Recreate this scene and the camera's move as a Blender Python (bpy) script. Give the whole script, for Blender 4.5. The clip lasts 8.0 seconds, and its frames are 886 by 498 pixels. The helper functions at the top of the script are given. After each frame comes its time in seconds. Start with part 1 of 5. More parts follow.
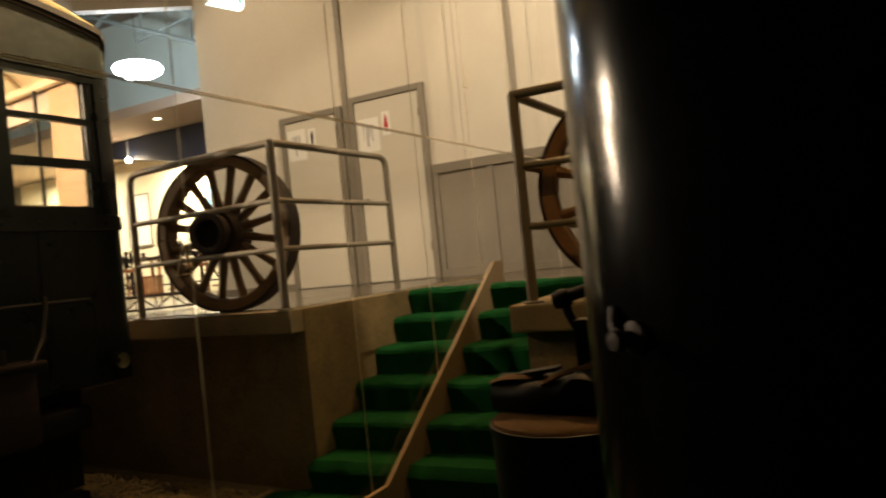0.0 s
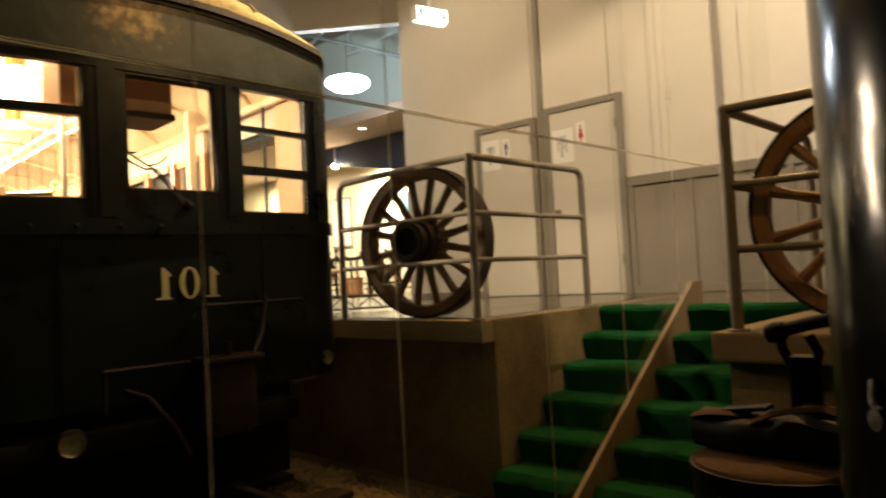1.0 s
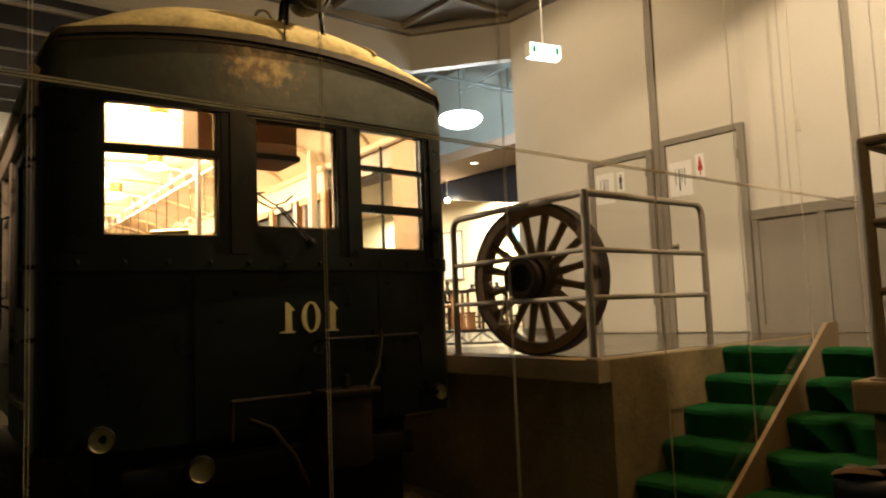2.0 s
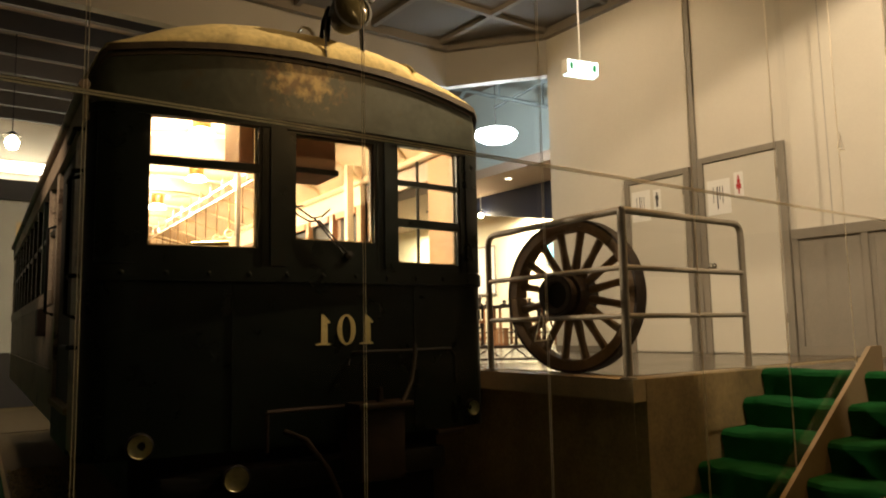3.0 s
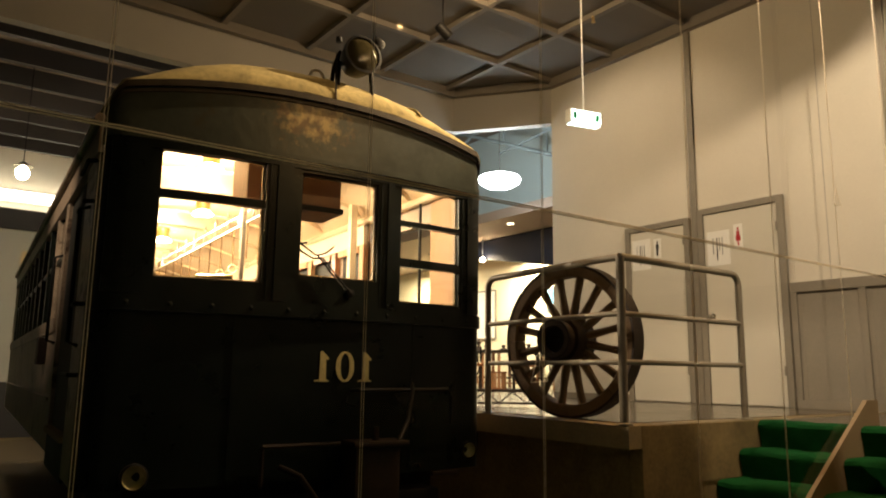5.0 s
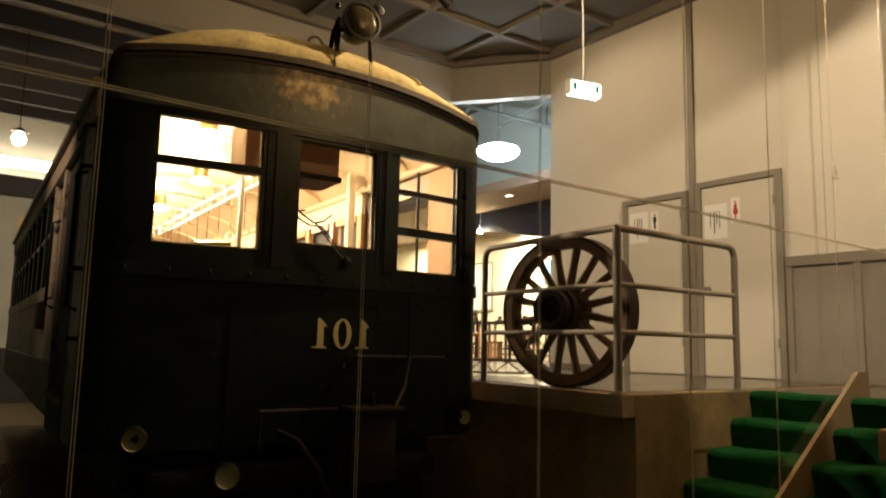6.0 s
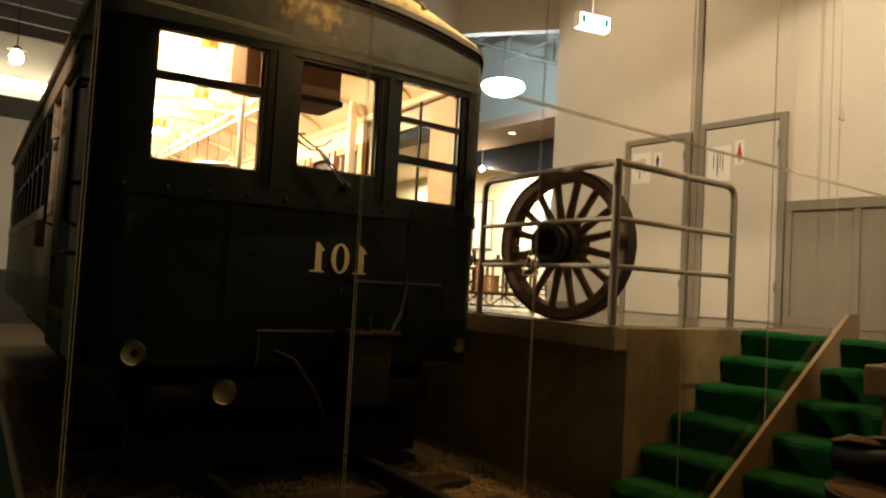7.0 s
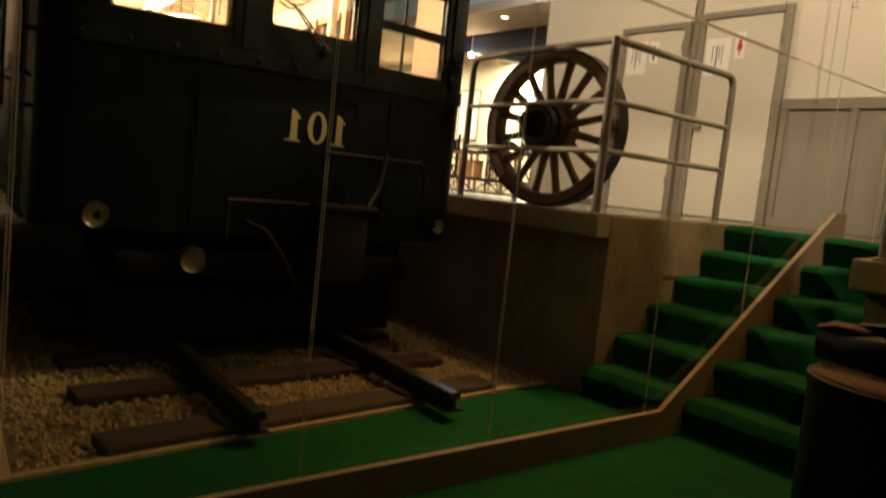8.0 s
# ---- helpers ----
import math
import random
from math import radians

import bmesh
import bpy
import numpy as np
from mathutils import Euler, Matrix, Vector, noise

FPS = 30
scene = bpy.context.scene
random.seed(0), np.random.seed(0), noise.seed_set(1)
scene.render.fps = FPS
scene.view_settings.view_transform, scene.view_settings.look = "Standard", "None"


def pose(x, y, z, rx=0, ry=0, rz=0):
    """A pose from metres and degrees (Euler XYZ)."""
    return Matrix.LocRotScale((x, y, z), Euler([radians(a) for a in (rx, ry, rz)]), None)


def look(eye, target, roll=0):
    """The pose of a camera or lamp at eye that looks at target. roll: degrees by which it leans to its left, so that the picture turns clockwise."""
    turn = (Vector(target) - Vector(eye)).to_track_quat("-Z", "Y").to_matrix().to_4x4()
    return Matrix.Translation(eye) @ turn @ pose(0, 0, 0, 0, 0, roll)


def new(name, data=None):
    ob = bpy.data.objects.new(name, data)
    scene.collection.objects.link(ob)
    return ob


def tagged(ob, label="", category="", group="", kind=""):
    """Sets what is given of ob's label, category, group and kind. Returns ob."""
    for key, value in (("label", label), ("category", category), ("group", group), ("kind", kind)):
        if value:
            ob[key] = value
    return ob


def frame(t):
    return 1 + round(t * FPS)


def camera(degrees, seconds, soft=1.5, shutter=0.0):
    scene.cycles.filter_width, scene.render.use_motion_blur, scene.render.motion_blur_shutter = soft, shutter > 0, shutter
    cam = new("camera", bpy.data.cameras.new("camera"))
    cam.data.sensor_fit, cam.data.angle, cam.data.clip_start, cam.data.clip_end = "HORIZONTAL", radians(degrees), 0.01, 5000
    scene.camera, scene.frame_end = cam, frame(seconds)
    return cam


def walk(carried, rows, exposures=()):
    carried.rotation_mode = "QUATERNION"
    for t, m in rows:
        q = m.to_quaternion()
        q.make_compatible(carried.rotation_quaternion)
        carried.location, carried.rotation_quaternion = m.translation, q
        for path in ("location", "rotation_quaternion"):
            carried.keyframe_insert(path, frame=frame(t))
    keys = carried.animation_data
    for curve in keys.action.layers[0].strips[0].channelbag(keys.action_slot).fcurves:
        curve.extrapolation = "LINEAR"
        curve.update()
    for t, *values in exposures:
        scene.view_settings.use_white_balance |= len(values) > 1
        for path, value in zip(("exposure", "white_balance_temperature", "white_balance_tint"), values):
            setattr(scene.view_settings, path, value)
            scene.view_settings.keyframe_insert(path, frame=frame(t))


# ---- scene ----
cam = camera(62.4, 8.0, soft=2.0, shutter=0.5)

PATH = [
    (0, (4.174, 3.053, 1.273), (3.231, 4.817, 1.292), -5.8),
    (0.5, (4.12, 3.033, 1.289), (3.004, 4.693, 1.347), -4.8),
    (1, (4.143, 3.019, 1.319), (2.794, 4.494, 1.395), -3.1),
    (1.5, (4.121, 3.011, 1.327), (2.662, 4.372, 1.472), -2.4),
    (2, (4.13, 2.997, 1.351), (2.584, 4.253, 1.527), -2.3),
    (3.5, (4.13, 2.968, 1.353), (2.533, 4.145, 1.604), -0.7),
    (4, (4.111, 2.972, 1.35), (2.521, 4.148, 1.649), -0.4),
    (5.5, (4.203, 2.929, 1.319), (2.618, 4.103, 1.65), 1.3),
    (6, (4.188, 2.934, 1.309), (2.599, 4.119, 1.57), 1.3),
    (6.5, (4.191, 2.931, 1.283), (2.596, 4.123, 1.468), 2.1),
    (7, (4.189, 2.946, 1.242), (2.591, 4.145, 1.34), 3.2),
    (7.5, (4.171, 2.993, 1.227), (2.576, 4.199, 1.204), 4.1),
    (8, (4.073, 3.056, 1.146), (2.524, 4.308, 0.961), 6.0),
]
EXPOSURES = [(0, 0.05), (1, 0.12), (2, 0.1), (3.5, 0.0), (5.5, -0.12), (6.5, 0.02), (7.2, 0.1), (8, 0.1)]
walk(cam, [(t, look(eye, target, roll)) for t, eye, target, roll in PATH], EXPOSURES)

# ---- world, sun, large lights ----
H = 1.05           # height of the boarding platform
H2 = 1.01          # height of the second platform
WALL_Y = 9.76      # wall with the two doors
CEIL = 5.3
TRAM = pose(0.30, 4.9, 0, 0, 0, -4)

world = bpy.data.worlds.new("world")
scene.world = world
world.use_nodes = True
world.node_tree.nodes["Background"].inputs[0].default_value = (0.9, 0.8, 0.65, 1)
world.node_tree.nodes["Background"].inputs[1].default_value = 0.0


def lamp(name, kind, m, energy, color, size=0.1, spot=60, blend=0.4):
    data = bpy.data.lights.new(name, kind)
    data.energy, data.color = energy, color
    if kind == "AREA":
        data.size = size
    else:
        data.shadow_soft_size = size
    if kind == "SPOT":
        data.spot_size, data.spot_blend = radians(spot), blend
    ob = new(name, data)
    ob.matrix_world = m
    return ob


WARM = (1.0, 0.79, 0.56)
AMBER = (1.0, 0.705, 0.40)
DEEP = (1.0, 0.585, 0.22)
COOL = (0.80, 0.92, 1.0)
# ceiling spots: door wall, stairs, tram roof, tram side, hall corner, gravel, second platform, tram front
# the tram side spot is an unseen addition that brightens side and letter board
SPOTS = [((3.3, 7.0, 4.80), (0.55, 9.76, 2.15), 570, 0.008, 84, 0.15), ((2.4, 8.5, 4.80), (2.4, 5.2, 0.0), 340, 0.05, 50, 0.8), ((1.2, 7.5, 4.80), (0.15, 5.0, 2.78), 850, 0.04, 42, 0.7), ((-0.7, 1.3, 4.60), (-1.6, 3.7, 2.85), 480, 0.04, 36, 0.9), ((-1.6, 7.3, 4.80), (-1.3, 9.76, 3.0), 120, 0.04, 92, 0.5), ((1.25, 6.74, 4.80), (1.35, 5.55, 0.0), 280, 0.05, 34, 0.9), ((4.4, 4.4, 4.80), (3.3, 6.5, 1.7), 120, 0.05, 38, 0.9), ((5.7, 6.7, 4.80), (0.35, 4.8, 2.70), 175, 0.03, 28, 1.0)]
for k, (eye, aim, watts, size, cone, soft_edge) in enumerate(SPOTS):
    lamp("spot_light", "SPOT", look(eye, aim), watts, WARM if k in (0, 3, 4) else AMBER if k == 2 else DEEP, size, cone, soft_edge)
lamp("ceiling_lamp", "POINT", pose(-0.6, 6.9, 5.08), 110, AMBER, 0.07)
# lamps inside the tram
for lx in (-1.2, -2.8, -4.5, -6.2):
    lamp("tram_lamp", "POINT", TRAM @ pose(lx, -0.36 if lx > -2 else -0.05, 2.70), 250 if lx > -2 else 140, (1.0, 0.79, 0.55), 0.06)
# hall behind the platform, shed behind the tram
lamp("hall_light", "AREA", pose(-6.6, 12.9, 3.7), 330, (1.0, 0.86, 0.6), 1.2)
lamp("hall_light", "AREA", pose(-10.4, 12.7, 3.75), 300, (1.0, 0.86, 0.6), 0.8)
# unseen fill above the soffit, added to brighten the upper hall wall
lamp("hall_upper_fill", "POINT", pose(-6.6, 11.3, 5.5), 190, COOL, 0.12)
lamp("shed_lamp", "POINT", pose(-7.8, 4.15, 4.0), 85, (1.0, 0.80, 0.58), 0.1)


# ---- materials ----
def material(name, color, rough=0.6, metal=0.0, vary=0.25, scale=6.0, bump=0.15, fine=60.0, spots=None, spot_cut=0.6, coat=0.0, spec=0.5):
    """Colour with broad stains and fine grain, and a bump from both. spots: a second colour in patches."""
    m = bpy.data.materials.new(name)
    m.use_nodes = True
    nt = m.node_tree
    b = nt.nodes["Principled BSDF"]
    co = nt.nodes.new("ShaderNodeTexCoord")
    n1 = nt.nodes.new("ShaderNodeTexNoise")
    n1.inputs["Scale"].default_value, n1.inputs["Detail"].default_value, n1.inputs["Roughness"].default_value = scale, 6, 0.65
    n2 = nt.nodes.new("ShaderNodeTexNoise")
    n2.inputs["Scale"].default_value, n2.inputs["Detail"].default_value = fine, 4
    for n in (n1, n2):
        nt.links.new(co.outputs["Object"], n.inputs["Vector"])
    mul = nt.nodes.new("ShaderNodeMath")
    mul.operation = "MULTIPLY_ADD"
    mul.inputs[1].default_value, mul.inputs[2].default_value = 0.35, 0.0
    nt.links.new(n2.outputs["Fac"], mul.inputs[0])
    add = nt.nodes.new("ShaderNodeMath")
    add.operation = "MULTIPLY_ADD"
    add.inputs[1].default_value = 0.65
    nt.links.new(n1.outputs["Fac"], add.inputs[0])
    nt.links.new(mul.outputs[0], add.inputs[2])
    ramp = nt.nodes.new("ShaderNodeValToRGB")
    c = Vector(color)
    ramp.color_ramp.elements[0].position, ramp.color_ramp.elements[1].position = 0.3, 0.7
    ramp.color_ramp.elements[0].color = (*(c * (1 - vary)), 1)
    ramp.color_ramp.elements[1].color = (*(c * (1 + vary)), 1)
    nt.links.new(add.outputs[0], ramp.inputs[0])
    out = ramp.outputs[0]
    if spots:
        n3 = nt.nodes.new("ShaderNodeTexNoise")
        n3.inputs["Scale"].default_value, n3.inputs["Detail"].default_value, n3.inputs["Roughness"].default_value = scale * 0.7, 8, 0.7
        nt.links.new(co.outputs["Object"], n3.inputs["Vector"])
        r3 = nt.nodes.new("ShaderNodeValToRGB")
        r3.color_ramp.elements[0].position, r3.color_ramp.elements[1].position = spot_cut, spot_cut + 0.06
        nt.links.new(n3.outputs["Fac"], r3.inputs[0])
        mix = nt.nodes.new("ShaderNodeMix")
        mix.data_type = "RGBA"
        nt.links.new(r3.outputs[0], mix.inputs["Factor"])
        nt.links.new(out, mix.inputs["A"])
        mix.inputs["B"].default_value = (*spots, 1)
        out = mix.outputs["Result"]
    nt.links.new(out, b.inputs["Base Color"])
    rr = nt.nodes.new("ShaderNodeMapRange")
    rr.inputs["To Min"].default_value, rr.inputs["To Max"].default_value = max(0.02, rough - 0.12), min(1, rough + 0.12)
    nt.links.new(n1.outputs["Fac"], rr.inputs["Value"])
    nt.links.new(rr.outputs[0], b.inputs["Roughness"])
    b.inputs["Metallic"].default_value = metal
    b.inputs["Specular IOR Level"].default_value = spec
    b.inputs["Coat Weight"].default_value = coat
    if bump:
        bp = nt.nodes.new("ShaderNodeBump")
        bp.inputs["Strength"].default_value, bp.inputs["Distance"].default_value = bump, 0.01
        nt.links.new(add.outputs[0], bp.inputs["Height"])
        nt.links.new(bp.outputs[0], b.inputs["Normal"])
    return m


def glow(name, color, strength):
    m = bpy.data.materials.new(name)
    m.use_nodes = True
    b = m.node_tree.nodes["Principled BSDF"]
    b.inputs["Base Color"].default_value = (0.8, 0.8, 0.8, 1)
    b.inputs["Emission Color"].default_value = (*color, 1)
    b.inputs["Emission Strength"].default_value = strength
    return m


def clear_glass(name, tint=(0.97, 0.98, 0.97), ior=1.45, dust=0.0):
    m = bpy.data.materials.new(name)
    m.use_nodes = True
    nt = m.node_tree
    nt.nodes.remove(nt.nodes["Principled BSDF"])
    out = nt.nodes["Material Output"]
    tr, gl, fr, mix = (nt.nodes.new("ShaderNode" + k) for k in ("BsdfTransparent", "BsdfGlossy", "Fresnel", "MixShader"))
    tr.inputs[0].default_value = (*tint, 1)
    gl.inputs["Roughness"].default_value = 0.02
    fr.inputs[0].default_value = ior
    nt.links.new(fr.outputs[0], mix.inputs[0])
    nt.links.new(tr.outputs[0], mix.inputs[1])
    nt.links.new(gl.outputs[0], mix.inputs[2])
    nt.links.new(mix.outputs[0], out.inputs[0])
    return m


def edge_glass(name):
    """Ground glass edges with clear sealant: pale, and letting light through."""
    m = bpy.data.materials.new(name)
    m.use_nodes = True
    nt = m.node_tree
    b = nt.nodes["Principled BSDF"]
    b.inputs["Base Color"].default_value = (0.66, 0.58, 0.43, 1)
    b.inputs["Roughness"].default_value = 0.4
    tl, mix = nt.nodes.new("ShaderNodeBsdfTranslucent"), nt.nodes.new("ShaderNodeMixShader")
    tl.inputs[0].default_value = (0.92, 0.86, 0.70, 1)
    mix.inputs[0].default_value = 0.3
    nt.links.new(b.outputs[0], mix.inputs[1])
    nt.links.new(tl.outputs[0], mix.inputs[2])
    nt.links.new(mix.outputs[0], nt.nodes["Material Output"].inputs[0])
    return m


def gleam_fascia(name):
    """The scuffed olive paint with one irregular golden patch, a lamp's reflection put into the colour."""
    m = material(name, (0.044, 0.051, 0.036), 0.38, vary=0.4, scale=3.5, bump=0.45, fine=24, spots=(0.05, 0.042, 0.02), spot_cut=0.57)
    nt = m.node_tree
    b = nt.nodes["Principled BSDF"]
    old = b.inputs["Base Color"].links[0].from_socket
    co, mp, le, no, ad, ra, mix, n2, r2 = (nt.nodes.new("ShaderNode" + k) for k in ("TexCoord", "Mapping", "VectorMath", "TexNoise", "Math", "ValToRGB", "Mix", "TexNoise", "ValToRGB"))
    mp.vector_type = "POINT"
    mp.inputs["Location"].default_value = (0, 0.12 * 2.5, -2.82 * 4.0)
    mp.inputs["Scale"].default_value = (0.0, 2.5, 4.0)
    nt.links.new(co.outputs["Object"], mp.inputs["Vector"])
    le.operation = "LENGTH"
    nt.links.new(mp.outputs[0], le.inputs[0])
    no.inputs["Scale"].default_value, no.inputs["Detail"].default_value, no.inputs["Roughness"].default_value = 17, 7, 0.7
    st = nt.nodes.new("ShaderNodeMapping")
    st.inputs["Scale"].default_value = (1.0, 0.9, 0.8)
    nt.links.new(co.outputs["Object"], st.inputs["Vector"])
    nt.links.new(st.outputs[0], no.inputs["Vector"])
    ad.operation = "MULTIPLY_ADD"
    ad.inputs[1].default_value = 1.9
    nt.links.new(no.outputs["Fac"], ad.inputs[0])
    nt.links.new(le.outputs["Value"], ad.inputs[2])
    ra.color_ramp.elements[0].position, ra.color_ramp.elements[1].position = 0.49, 0.68
    ra.color_ramp.elements[0].color, ra.color_ramp.elements[1].color = (1, 1, 1, 1), (0, 0, 0, 1)
    half = nt.nodes.new("ShaderNodeMath")
    half.operation = "MULTIPLY"
    half.inputs[1].default_value = 0.42
    nt.links.new(ad.outputs[0], half.inputs[0])
    nt.links.new(half.outputs[0], ra.inputs[0])
    n2.inputs["Scale"].default_value, n2.inputs["Detail"].default_value = 21, 6
    nt.links.new(st.outputs[0], n2.inputs["Vector"])
    r2.color_ramp.elements[0].position, r2.color_ramp.elements[1].position = 0.4, 0.6
    # brown and gold tones of the painted reflection
    r2.color_ramp.elements[0].color, r2.color_ramp.elements[1].color = (0.16, 0.085, 0.032, 1), (0.55, 0.39, 0.15, 1)
    nt.links.new(n2.outputs["Fac"], r2.inputs[0])
    mix.data_type = "RGBA"
    nt.links.new(ra.outputs[0], mix.inputs["Factor"])
    nt.links.new(old, mix.inputs["A"])
    nt.links.new(r2.outputs[0], mix.inputs["B"])
    nt.links.new(mix.outputs["Result"], b.inputs["Base Color"])
    return m


